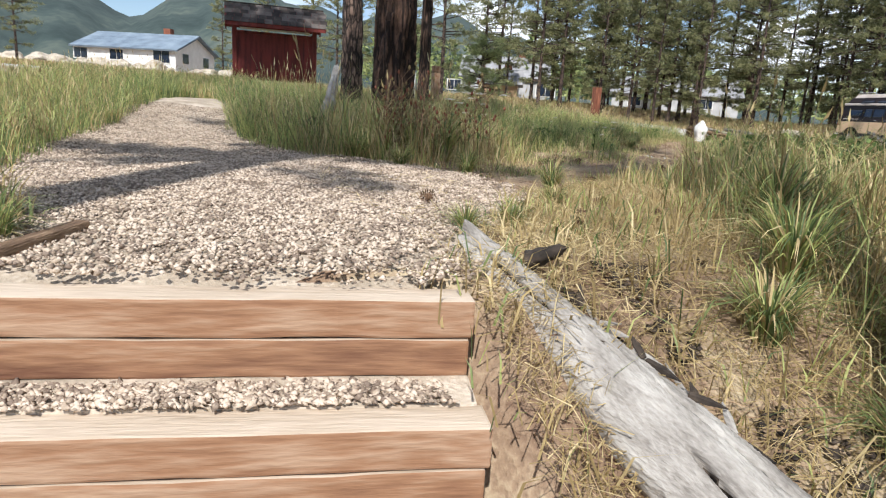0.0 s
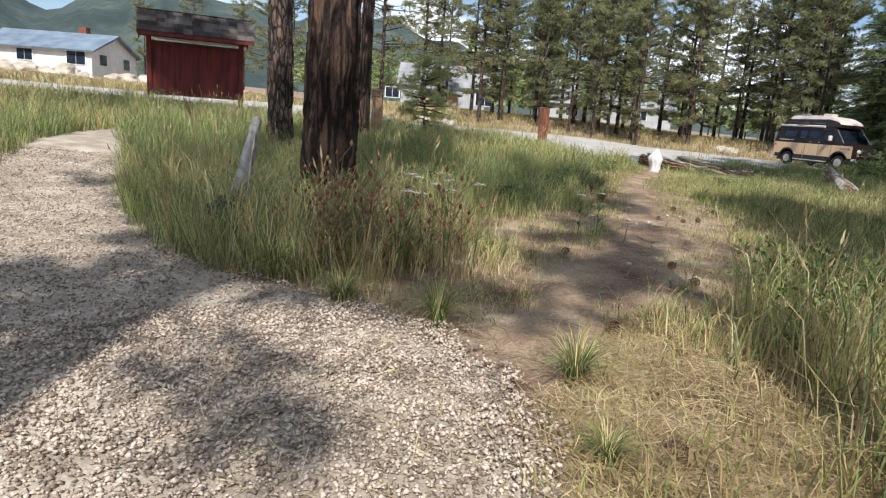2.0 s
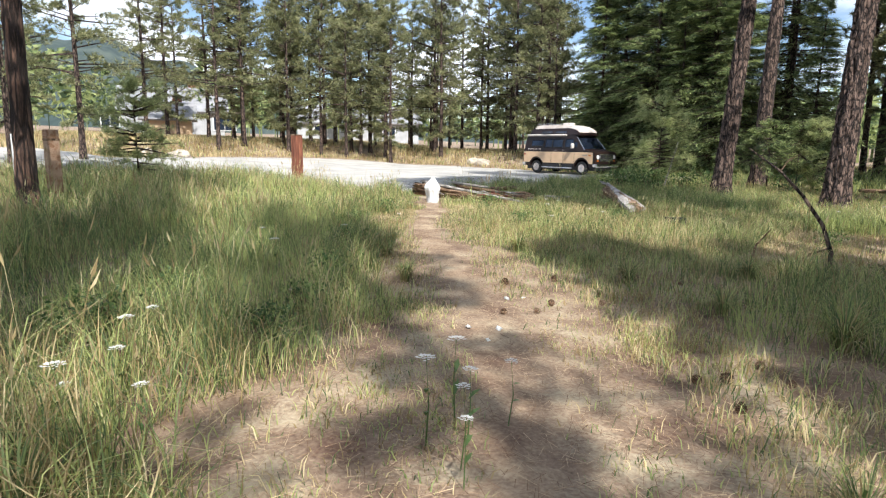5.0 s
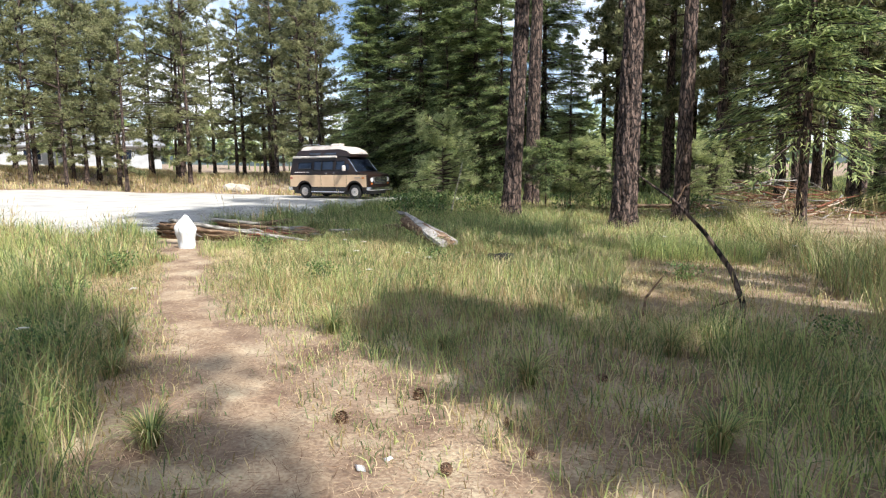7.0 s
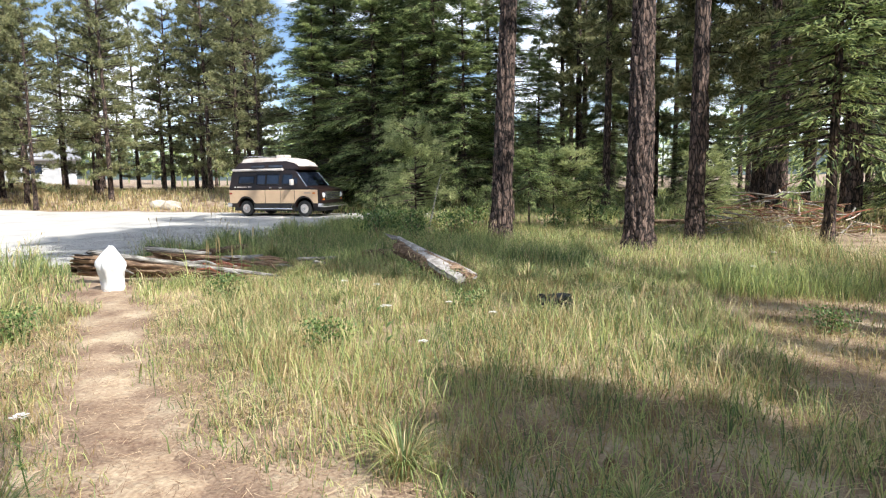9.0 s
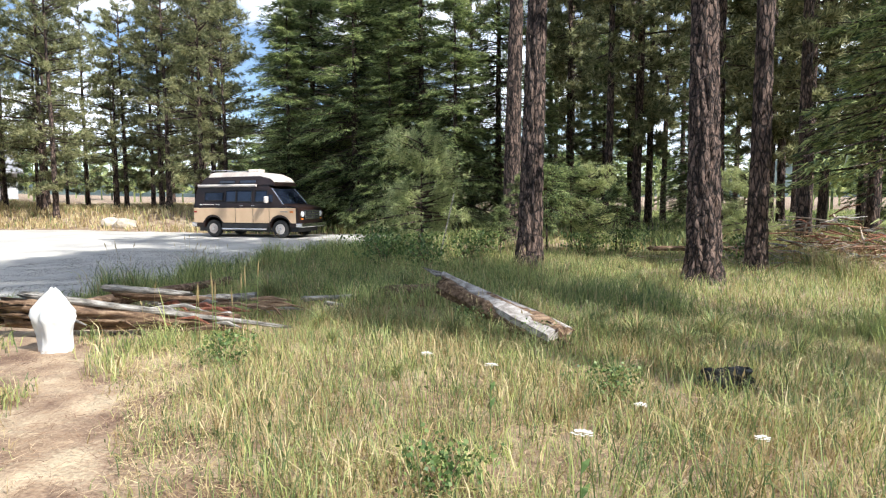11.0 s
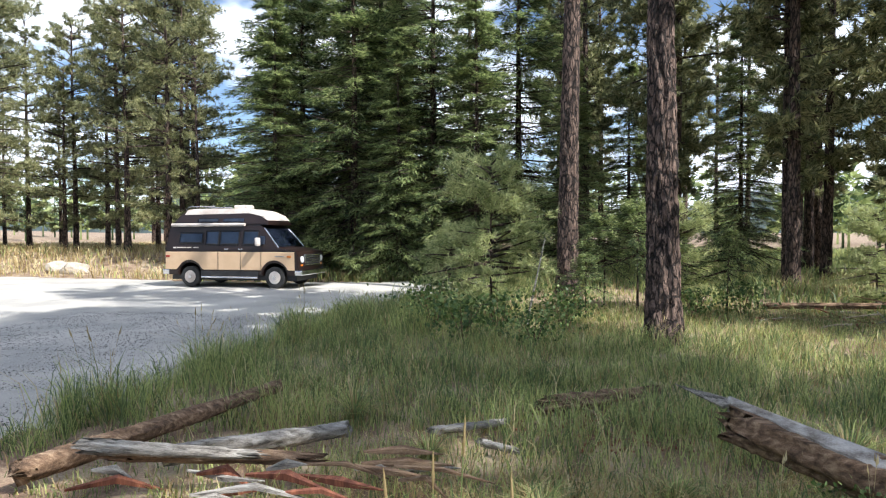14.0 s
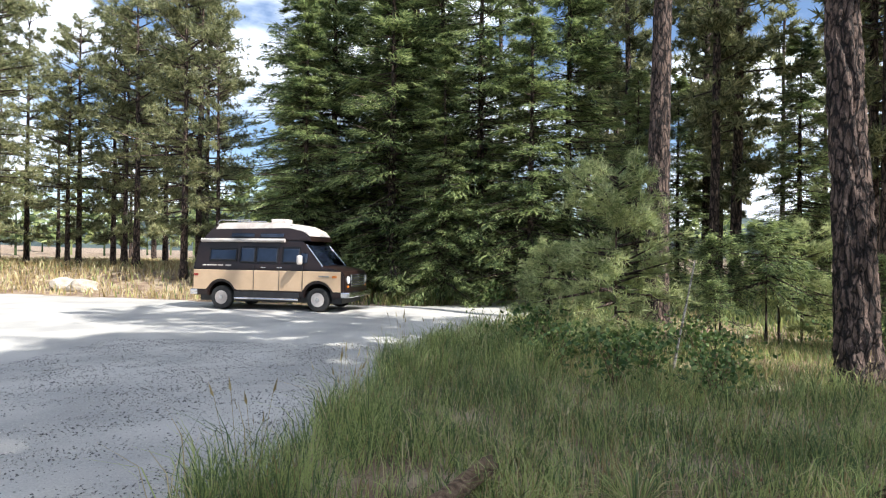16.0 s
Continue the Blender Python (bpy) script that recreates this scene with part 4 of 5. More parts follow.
for y in (-1.6, 1.6):
    for sx in (1, -1):
        part("fascia", box(0.95, 0.04, 0.12, 0.36 * sx, y, 2.40, 0, Matrix.Rotation(radians(38 * sx), 4, "Y")), "red_paint", kiosk)
part("eave_board", box(0.04, 3.2, 0.13, 0.72, 0, 2.13, 0.005), "red_paint", kiosk)

p1 = thing("wooden_post", "square brown wooden post with a flat top", "post", Matrix.Translation((-6.2, -0.85, h(-6.2, -0.85))), "posts by the road")
part("shaft", box(0.2, 0.2, 1.35, 0, 0, 0.62, 0.02), "timber", p1)
part("band", box(0.21, 0.21, 0.04, 0, 0, 1.12, 0.004), "brown_wood", p1)
mk = thing("marker_post", "thin white plastic marker post", "post", Matrix.Translation((-7.6, -1.0, h(-7.6, -1.0))), "posts by the road")
part("shaft", box(0.05, 0.09, 1.25, 0, 0, 0.60, 0.01), "white_paint", mk)
p2 = thing("wooden_post", "thick red-brown weathered timber post in tall grass", "post", Matrix.Translation((-11.2, 8.2, h(-11.2, 8.2))), "posts by the road")
part("shaft", box(0.28, 0.28, 1.9, 0, 0, 0.80, 0.03), "rust_wood", p2)
part("cap", box(0.29, 0.29, 0.03, 0, 0, 1.765, 0.01), "brown_wood", p2)


# ---- houses ----
def house(label, x, y, turn, length, depth, wall, roof_h, wall_mat, roof_mat, windows):
    o = thing("house", label, "house", Matrix.Translation((x, y, h(x, y) - 0.2)) @ Matrix.Rotation(radians(turn), 4, "Z"), "houses beyond the road")
    part("wall", box(length, depth, wall, 0, 0, wall / 2), wall_mat, o)
    bm = bmesh.new()
    vs = [bm.verts.new((sx * length / 2, sy * depth / 2, wall)) for sx in (-1, 1) for sy in (-1, 1)] + [bm.verts.new((sx * length / 2, 0, wall + roof_h)) for sx in (-1, 1)]
    bm.faces.new((vs[0], vs[1], vs[4])), bm.faces.new((vs[2], vs[5], vs[3])), bm.faces.new((vs[0], vs[4], vs[5], vs[2])), bm.faces.new((vs[1], vs[3], vs[5], vs[4]))
    part("gable", bm, wall_mat, o)
    for s in (-1, 1):
        sl = math.atan2(roof_h, depth / 2)
        part("roof", box(length + 1.0, math.hypot(depth / 2, roof_h) + 0.7, 0.18, 0, s * (depth / 4 + 0.2), wall + roof_h / 2 - 0.02, 0, Matrix.Rotation(-s * sl, 4, "X")), roof_mat, o)
    part("chimney", box(0.8, 0.8, 1.6, length * 0.2, 0.4, wall + roof_h), "rust_wood", o)
    for wx, wz, ww, wh, face in windows:
        rot = Matrix.Rotation(radians(90 * face), 4, "Z")
        dist = depth / 2 if face % 2 == 0 else length / 2
        fr = box(ww + 0.2, 0.08, wh + 0.2, 0, 0, 0)
        fr.transform(rot @ Matrix.Translation((wx, -dist - 0.03, wz)))
        w = part("window", fr, "white_paint", o)
        for q in (-1, 1):
            pane = box(ww / 2 - 0.05, 0.04, wh, 0, 0, 0)
            pane.transform(rot @ Matrix.Translation((wx + q * ww / 4, -dist - 0.085, wz)))
            part("pane", pane, "glass", w)
    return o


house("white single-storey house with a shallow blue-grey gable roof", -70, -10.5, 62, 11, 9, 2.7, 1.7, "white_paint", "roof_blue", ((-2.5, 1.9, 1.3, 1.0, 1), (2.2, 1.8, 1.3, 1.1, 1), (-5, 1.9, 1.5, 1.0, 0), (-1, 1.9, 1.5, 1.0, 0), (4, 1.9, 1.8, 1.2, 0)))
house("grey house with a pale grey roof beyond the pines", -62, 30.5, 62, 10, 8, 2.9, 2.4, "grey_paint", "roof_grey", ((-6, 1.7, 1.6, 1.1, 0), (0, 1.7, 1.6, 1.1, 0), (5, 1.6, 2.2, 1.4, 0), (1, 1.7, 1.4, 1.1, 1)))
house("low grey house half hidden behind pines", -60, 56, 50, 16, 9, 2.8, 2.2, "grey_paint", "roof_grey", ((-5, 1.7, 1.6, 1.1, 0), (4, 1.7, 1.6, 1.1, 0)))
house("small tan shed with a gable roof", -52.5, 25.0, 60, 4, 3, 2.0, 1.2, "van_tan", "roof_grey", ((0, 1.1, 0.8, 0.7, 1),))


def boulder(x, y, s, seed):
    bm = bmesh.new()
    bmesh.ops.create_icosphere(bm, subdivisions=3, radius=1)
    for v in bm.verts:
        n = noise.noise(v.co * 1.3 + Vector((seed * 3.1, 0, 0))) * 0.45 + noise.noise(v.co * 3.1 + Vector((0, seed, 0))) * 0.14
        v.co = Vector((v.co.x * 1.3, v.co.y, v.co.z * 0.75)) * (1 + n) * s
    ob = tagged(new("boulder", finish(bm, "rock")), "pale tan landscaping boulder beside the road", "boulder", "boulders along the bank")
    ob.matrix_world = Matrix.Translation((x, y, h(x, y) + s * 0.35)) @ Matrix.Rotation(seed * 1.7, 4, "Z")


r = random.Random(3)
for i in range(16):
    boulder(-46 + r.uniform(-1.5, 1.5), -24 + i * 1.35 + r.uniform(-0.4, 0.4), r.uniform(0.5, 0.95), i)
for i, (x, y) in enumerate(((-47, 2.0), (-46, 3.2), (-29.5, 12.0), (-28.8, 13.4), (-20.5, 31.5), (-21.5, 32.0))):
    boulder(x, y, 0.45, 20 + i)


# ---- van ----
def van():
    o = thing("camper_van", "brown and cream high-top camper van parked on gravel", "van", Matrix.Translation((-10.70, 26.20, h(-10.7, 25.5) + 0.035)) @ Matrix.Rotation(radians(-10), 4, "Z"))

    def slab(outline, w0, w1, z0, z1, mat, name, parent=o, label="", bevel=0.03, proud=0.0):
        """An outline in x and z, as wide as the body at each height."""
        bm = bmesh.new()
        sides = []
        for s in (-1, 1):
            sides.append([bm.verts.new((x, s * (w0 + (w1 - w0) * (z - z0) / (z1 - z0) + proud), z)) for x, z in outline])
        bm.faces.new(sides[0])
        bm.faces.new(sides[1][::-1])
        n = len(outline)
        for k in range(n):
            bm.faces.new((sides[0][k], sides[1][k], sides[1][(k + 1) % n], sides[0][(k + 1) % n]))
        bmesh.ops.recalc_face_normals(bm, faces=bm.faces[:])
        if bevel:
            sharp = [e for e in bm.edges if len(e.link_faces) == 2 and e.calc_face_angle(0) > 0.9 and abs(e.verts[0].co.y - e.verts[1].co.y) < 0.4]
            bmesh.ops.bevel(bm, geom=sharp, offset=bevel, segments=2, affect="EDGES")
        return part(name, bm, mat, parent, label)

    arch = lambda cx: [(cx + 0.44 * math.cos(a), 0.40 + 0.42 * math.sin(a)) for a in np.linspace(math.pi, 0, 12)]
    REAR, FRONT = -1.58, 1.52
    low = [(-2.5, 0.40)] + arch(REAR) + arch(FRONT) + [(2.30, 0.42), (2.36, 0.62), (2.36, 1.02), (2.28, 1.16), (2.2, 1.2), (-2.52, 1.2)]
    slab(low, 0.95, 0.965, 0.4, 1.2, "van_brown", "body")
    up = [(-2.52, 1.2), (2.2, 1.2), (2.05, 1.23), (1.66, 1.30), (1.08, 1.96), (0.95, 2.05), (-2.36, 2.05), (-2.42, 1.9)]
    slab(up, 0.965, 0.83, 1.2, 2.05, "van_brown", "upper_body")
    # cream band on each side
    for s in (-1, 1):
        bm = bmesh.new()
        top, bot = [], []
        xs = list(np.linspace(-2.49, 2.24, 60))
        for x in xs:
            zb = 0.58
            for c in (REAR, FRONT):
                if abs(x - c) < 0.50:
                    zb = max(zb, 0.40 + math.sqrt(max(0, 0.50 ** 2 - (x - c) ** 2)))
            bot.append(zb)
            top.append(1.17)
        vs = []
        for x, a, b in zip(xs, bot, top):
            vs.append([bm.verts.new((x, s * yy, z)) for yy, z in ((0.962, a), (0.972, a + 0.01), (0.982, b - 0.01), (0.972, b))])
        for a, b in zip(vs, vs[1:]):
            for k in range(3):
                bm.faces.new((a[k], b[k], b[k + 1], a[k + 1]))
        bmesh.ops.recalc_face_normals(bm, faces=bm.faces[:])
        part("side_band", bm, "van_tan", o, "cream painted side band")
        wy = lambda z: 0.965 - (z - 1.2) / 0.85 * 0.135
        lean = Matrix.Rotation(s * math.atan2(0.135, 0.85), 4, "X")

        def glass(x0, x1, z0, z1, name="window", cut=0.0):
            f = box(x1 - x0 + 0.07, 0.02, z1 - z0 + 0.07, (x0 + x1) / 2, s * (wy((z0 + z1) / 2) + 0.002), (z0 + z1) / 2, 0.03, lean)
            w = part(name, f, "black", o)
            g = box(x1 - x0, 0.02, z1 - z0, (x0 + x1) / 2, s * (wy((z0 + z1) / 2) + 0.010), (z0 + z1) / 2, 0.03, lean)
            part("pane", g, "glass", w)

        glass(-1.95, -1.12, 1.47, 1.78)
        glass(-0.95, -0.52, 1.42, 1.84)
        glass(-0.42, 0.22, 1.42, 1.84)
        glass(0.42, 0.92, 1.42, 1.84, "door_window")
        part("quarter_window", box(0.22, 0.02, 0.30, 1.08, s * (wy(1.55) + 0.006), 1.55, 0.03, lean), "glass", o)
        for x in (-0.02, 0.50):
            part("door_handle", box(0.16, 0.03, 0.03, x - 0.18, s * 0.965, 1.26, 0.008), "chrome", o)
        for x in (-0.50, 0.32, 1.06):
            part("door_seam", box(0.012, 0.006, 1.2, x, s * 0.984, 1.0 - 0.2 + 0.0), "black", o)
        for x0, x1 in ((-2.2, -2.1), (-2.07, -1.72), (-1.69, -1.52), (-1.44, -1.25)):
            part("lettering", box(x1 - x0, 0.006, 0.035, (x0 + x1) / 2, s * (wy(1.31) + 0.004), 1.31, 0, lean), "van_top", o, "pale lettering, too small to read")
        mir = part("mirror", box(0.12, 0.20, 0.27, 1.02, s * 1.11, 1.50, 0.05), "van_top", o)
        part("mirror_arm", tube([((1.05, s * 0.93, 1.36), 0.012), ((1.04, s * 1.08, 1.42), 0.012)], 8), "chrome", mir)
        part("side_lamp", box(0.15, 0.012, 0.07, 2.05, s * 0.984, 1.02, 0.004), "amber", o)
        part("tail_lamp", box(0.14, 0.012, 0.07, -2.40, s * 0.984, 1.02, 0.004), "red_lens", o)
        part("badge", box(0.32, 0.010, 0.04, 1.72, s * 0.984, 1.03, 0.003), "grey_wood", o)
        part("running_board", tube([((-1.1, s * 1.0, 0.34), 0.035), ((0.95, s * 1.0, 0.34), 0.035)], 10), "chrome", o)
        part("sill", box(2.1, 0.05, 0.16, -0.1, s * 0.945, 0.45, 0.01), "black", o)
        part("headlight", tube([((2.33, s * 0.70, 0.93), 0.115), ((2.385, s * 0.70, 0.93), 0.105)], 18), "lamp", o)
        part("turn_lamp", box(0.02, 0.14, 0.06, 2.37, s * 0.72, 0.74, 0.004), "amber", o)
    for x, k in ((REAR, -1), (REAR, 1), (FRONT, -1), (FRONT, 1)):
        y = 0.84 * k
        w = part("wheel", tube([((x, y - 0.10, 0.345), 0.30), ((x, y - 0.095, 0.345), 0.335), ((x, y - 0.05, 0.345), 0.348), ((x, y + 0.05, 0.345), 0.348), ((x, y + 0.095, 0.345), 0.335), ((x, y + 0.10, 0.345), 0.30)], 28), "tyre", o)
        part("rim", tube([((x, y + 0.06 * k, 0.345), 0.20), ((x, y + 0.104 * k, 0.345), 0.205), ((x, y + 0.108 * k, 0.345), 0.185), ((x, y + 0.085 * k, 0.345), 0.14)], 24), "van_top", w, "white steel rim")
        part("hub", tube([((x, y + 0.08 * k, 0.345), 0.075), ((x, y + 0.125 * k, 0.345), 0.06)], 14), "chrome", w)
    part("underbody", box(4.6, 1.50, 0.34, -0.1, 0, 0.40), "black", o)
    ws = bmesh.new()
    q = [ws.verts.new(p) for p in ((1.64, -0.86, 1.335), (1.64, 0.86, 1.335), (1.13, 0.79, 1.925), (1.13, -0.79, 1.925))]
    ws.faces.new(q)
    bmesh.ops.solidify(ws, geom=ws.faces[:], thickness=-0.02)
    part("windscreen", ws, "glass", o)
    for s in (-1, 1):
        part("screen_pillar", tube([((1.65, s * 0.90, 1.31), 0.018), ((1.11, s * 0.82, 1.95), 0.018)], 8), "chrome", o)
    g = part("grille", box(0.05, 1.12, 0.36, 2.37, 0, 0.90, 0.01), "black", o)
    for z in np.linspace(0.75, 1.05, 5):
        part("grille_bar", box(0.03, 1.14, 0.028, 2.40, 0, float(z), 0.006), "chrome", g)
    for y in (-0.55, 0.0, 0.55):
        part("grille_bar", box(0.03, 0.03, 0.36, 2.402, y, 0.90, 0.006), "chrome", g)
    for x, s in ((2.45, 1), (-2.57, -1)):
        bp = part("bumper", box(0.10, 1.92, 0.17, x, 0, 0.50, 0.03), "chrome", o)
        for k in (-1, 1):
            part("bumper_end", box(0.22, 0.06, 0.16, x - 0.1 * s, 0.95 * k, 0.50, 0.025), "chrome", bp)
    top = [(-2.34, 2.05), (-2.10, 2.36), (-1.88, 2.52), (0.55, 2.52), (0.98, 2.38), (1.22, 2.12), (1.24, 2.05)]
    slab(top, 0.84, 0.70, 2.05, 2.52, "van_brown", "high_top", bevel=0.04)
    cap = [(-1.98, 2.36), (-1.85, 2.56), (-1.6, 2.60), (0.2, 2.60), (0.7, 2.52), (1.05, 2.36), (1.18, 2.20), (1.05, 2.28), (0.5, 2.40)]
    slab(cap, 0.795, 0.66, 2.2, 2.6, "van_top", "roof_cap", label="white fibreglass roof cap", bevel=0.04, proud=0.012)
    for s in (-1, 1):
        for x in (-0.95, 0.0):
            part("top_window", box(0.75, 0.02, 0.12, x, s * 0.815, 2.21, 0.02, Matrix.Rotation(s * 0.29, 4, "X")), "glass", o)
    part("awning", tube([((-2.28, -0.90, 2.06), 0.055), ((0.45, -0.90, 2.06), 0.055)], 12), "van_top", o, "rolled white awning")
    part("roof_vent", box(0.50, 0.45, 0.13, -0.05, -0.1, 2.66, 0.04), "van_top", o)
    for y in (-0.5, 0.5):
        part("roof_rail", tube([((-2.0, y, 2.58), 0.015), ((-1.9, y, 2.68), 0.015), ((-0.9, y, 2.69), 0.015), ((-0.85, y, 2.60), 0.015)], 8), "chrome", o)
    return o


van()

# ---- pine cones, flowers, shrubs, stones ----
def cone_mesh(seed):
    rg = random.Random(seed)
    bm = bmesh.new()
    bmesh.ops.create_icosphere(bm, subdivisions=1, radius=0.03)
    for i in range(70):
        t = i / 70
        a = i * 2.39996
        z = -0.045 + 0.09 * t
        rr = 0.038 * math.sin(math.pi * (0.12 + 0.80 * t)) + 0.004
        c = Vector((rr * math.cos(a), rr * math.sin(a), z))
        o = Vector((math.cos(a), math.sin(a), 0.35))
        s = Vector((-math.sin(a), math.cos(a), 0)) * 0.010
        q = [bm.verts.new(p) for p in (c - s, c + s, c + o * 0.016 + s * 0.7, c + o * 0.02 + Vector((0, 0, -0.006)), c + o * 0.016 - s * 0.7)]
        bm.faces.new(q)
    return finish(bm, "cone")


cone_a = tagged(new("pine_cone", cone_mesh(1)), "open brown pine cone lying on the litter", "pine cone", "pine cones")
cone_a.matrix_world = Matrix.Translation((7.6, -6.30, h(7.6, -6.3) + 0.065)) @ Matrix.Rotation(1.4, 4, "X") @ Matrix.Diagonal((0.7, 0.7, 0.9, 1))
r = random.Random(12)
CONES = [(7.56, -5.17), (7.97, -5.08), (8.35, -5.85), (8.0, -5.6), (5.11, -0.36), (5.0, -0.75), (4.85, -0.9), (5.35, -0.6), (5.2, -1.2), (2.27, 0.68), (2.95, -0.35), (3.15, -0.1), (3.3, 0.9), (3.5, 0.55), (3.1, 0.25), (2.6, 1.2), (1.6, 2.4), (3.8, 1.8), (2.3, 2.9), (5.8, -3.0), (5.3, -2.7), (4.6, -3.3), (5.1, -4.1), (6.4, -4.4)]
for x, y in CONES:
    c = copy_thing(cone_a, Matrix.Translation((x, y, h(x, y) + 0.03)) @ Matrix.Rotation(r.uniform(0, 6), 4, "Z") @ Matrix.Rotation(r.uniform(1.1, 1.9), 4, "X"))
    k = r.uniform(0.5, 0.75)
    c.scale = (k, k, 1.3 * k)


def flower(tall, seed):
    o = thing("white_flower", "white wildflower on a thin green stem", "flower", None, "white wildflowers")
    part("stem", tube([((0, 0, 0), 0.004), ((0.02, 0.01, tall * 0.5), 0.003), ((0.01, 0.0, tall), 0.002)], 5), "leaf", o)
    bm = bmesh.new()
    rg = random.Random(seed)
    for i in range(16):
        a = i * 2.4
        rr = 0.006 + 0.022 * (i / 16)
        c = Vector((rr * math.cos(a) + 0.01, rr * math.sin(a), tall + 0.008 - 0.3 * rr + rg.uniform(-0.003, 0.003)))
        e, s = Vector((math.cos(a), math.sin(a), 0.2)) * 0.018, Vector((-math.sin(a), math.cos(a), 0)) * 0.009
        q = [bm.verts.new(p) for p in (c - e * 0.2, c + e * 0.5 + s, c + e, c + e * 0.5 - s)]
        bm.faces.new(q)
    part("flower_head", bm, "petal", o)
    for q in (0.35, 0.6):
        bm = bmesh.new()
        b = [bm.verts.new(p) for p in ((0, 0, tall * q), (0.03, 0.012, tall * q + 0.04), (0.07, 0, tall * q + 0.05), (0.03, -0.012, tall * q + 0.035))]
        bm.faces.new(b)
        part("leaf", bm, "leaf", o)
    return o


f0 = flower(0.42, 1)
f0.location = (4.38, -2.82, h(4.38, -2.82))
FLOWERS = [(4.25, -2.6), (4.1, -2.75), (4.5, -2.95), (4.05, -2.45), (4.3, -2.3), (2.7, -3.9), (2.9, -4.0), (2.6, -3.6), (3.0, -4.3), (2.3, -3.4), (3.1, -3.7), (2.0, -3.1), (1.0, 3.9), (0.5, 4.6), (1.4, 4.9), (0.9, 5.4), (-0.5, 6.3), (0.0, 5.9), (4.4, 8.2), (5.0, 9.4), (6.2, 7.6), (-0.3, 0.6), (-1.0, -0.2), (-0.6, 2.0), (0.4, -1.0)]
for x, y in ((4.9, -4.97), (4.8, -4.8), (5.0, -5.12), (4.72, -4.62), (4.6, -4.9), (4.95, -4.75), (5.1, -4.6)):
    c = copy_thing(f0, Matrix.Translation((x, y, h(x, y))) @ Matrix.Rotation(r.uniform(0, 6), 4, "Z"))
    c.scale = (1.5, 1.5, r.uniform(1.3, 1.65))
for x, y in FLOWERS:
    k = r.uniform(0.8, 1.25)
    c = copy_thing(f0, Matrix.Translation((x, y, h(x, y))) @ Matrix.Rotation(r.uniform(0, 6), 4, "Z"))
    c.scale = (k * 1.15, k * 1.15, k)


def shrub_mesh(seed, n=420, spread=0.45, tall=0.55):
    rg = np.random.RandomState(seed)
    c = np.stack([rg.randn(n) * spread * 0.5, rg.randn(n) * spread * 0.5, tall * rg.rand(n) ** 0.7], 1)
    w = unit(rg.randn(n, 3) + np.array([0, 0, 0.3]))
    s = unit(np.cross(w, rg.randn(n, 3)))
    ln, wd = 0.045 + 0.03 * rg.rand(n), 0.016 + 0.012 * rg.rand(n)
    v = np.stack([c, c + w * (ln * 0.5)[:, None] + s * wd[:, None], c + w * ln[:, None], c + w * (ln * 0.5)[:, None] - s * wd[:, None]], 1).reshape(-1, 3)
    return raw_mesh(v, np.arange(4 * n).reshape(-1, 4), "leaf")


def shrub(x, y, k, seed):
    o = thing("shrub", "low leafy green shrub among the grass", "shrub", stand(x, y, seed, k), "low shrubs")
    part("foliage", shrub_mesh(seed), "", o)
    rg = random.Random(seed)
    for i in range(7):
        a = i * 0.9
        part("stem", tube([((0, 0, -0.05), 0.008), ((0.12 * math.cos(a), 0.12 * math.sin(a), 0.3), 0.006), ((0.25 * math.cos(a), 0.25 * math.sin(a), 0.52), 0.002)], 5), "brown_wood", o)
    return o


SHRUBS = [shrub(-3.0, 15.6, 1.3, 1), shrub(6.4, -2.7, 0.8, 2), shrub(-1.9, 15.0, 1.1, 3)]
for x, y, k in ((-2.4, 16.4, 1.4), (-3.6, 16.9, 1.3), (-1.2, 16.6, 1.2), (-0.9, 18.4, 1.3), (-3.8, 18.6, 1.5), (6.9, -2.3, 0.7), (6.8, -3.1, 0.6), (7.3, -2.6, 0.9), (1.6, 18.2, 1.2), (2.8, 18.9, 1.3), (-6.5, 29.8, 1.6), (-11.5, 29.8, 1.5), (-13.2, 29.4, 1.7), (-4.3, 28.0, 1.5), (5.5, 17.8, 1.2), (-0.2, 4.9, 0.55), (0.9, 6.6, 0.5), (-2.6, 7.2, 0.6), (-0.3, 9.2, 0.6), (0.4, 8.6, 0.5), (1.7, -4.6, 0.8), (2.4, -4.9, 0.7), (1.6, -1.6, 0.5), (0.8, -0.6, 0.6), (2.2, -2.4, 0.55), (-0.4, 0.8, 0.6), (0.4, -2.2, 0.6), (-1.2, 1.4, 0.5), (1.2, -3.2, 0.7), (-2.2, 2.6, 0.6), (-3.4, 4.6, 0.6), (4.6, 6.2, 0.5), (5.6, 3.2, 0.5)):
    put(r.choice(SHRUBS), x, y, r.uniform(0, 6), k)

r2 = np.random.RandomState(9)


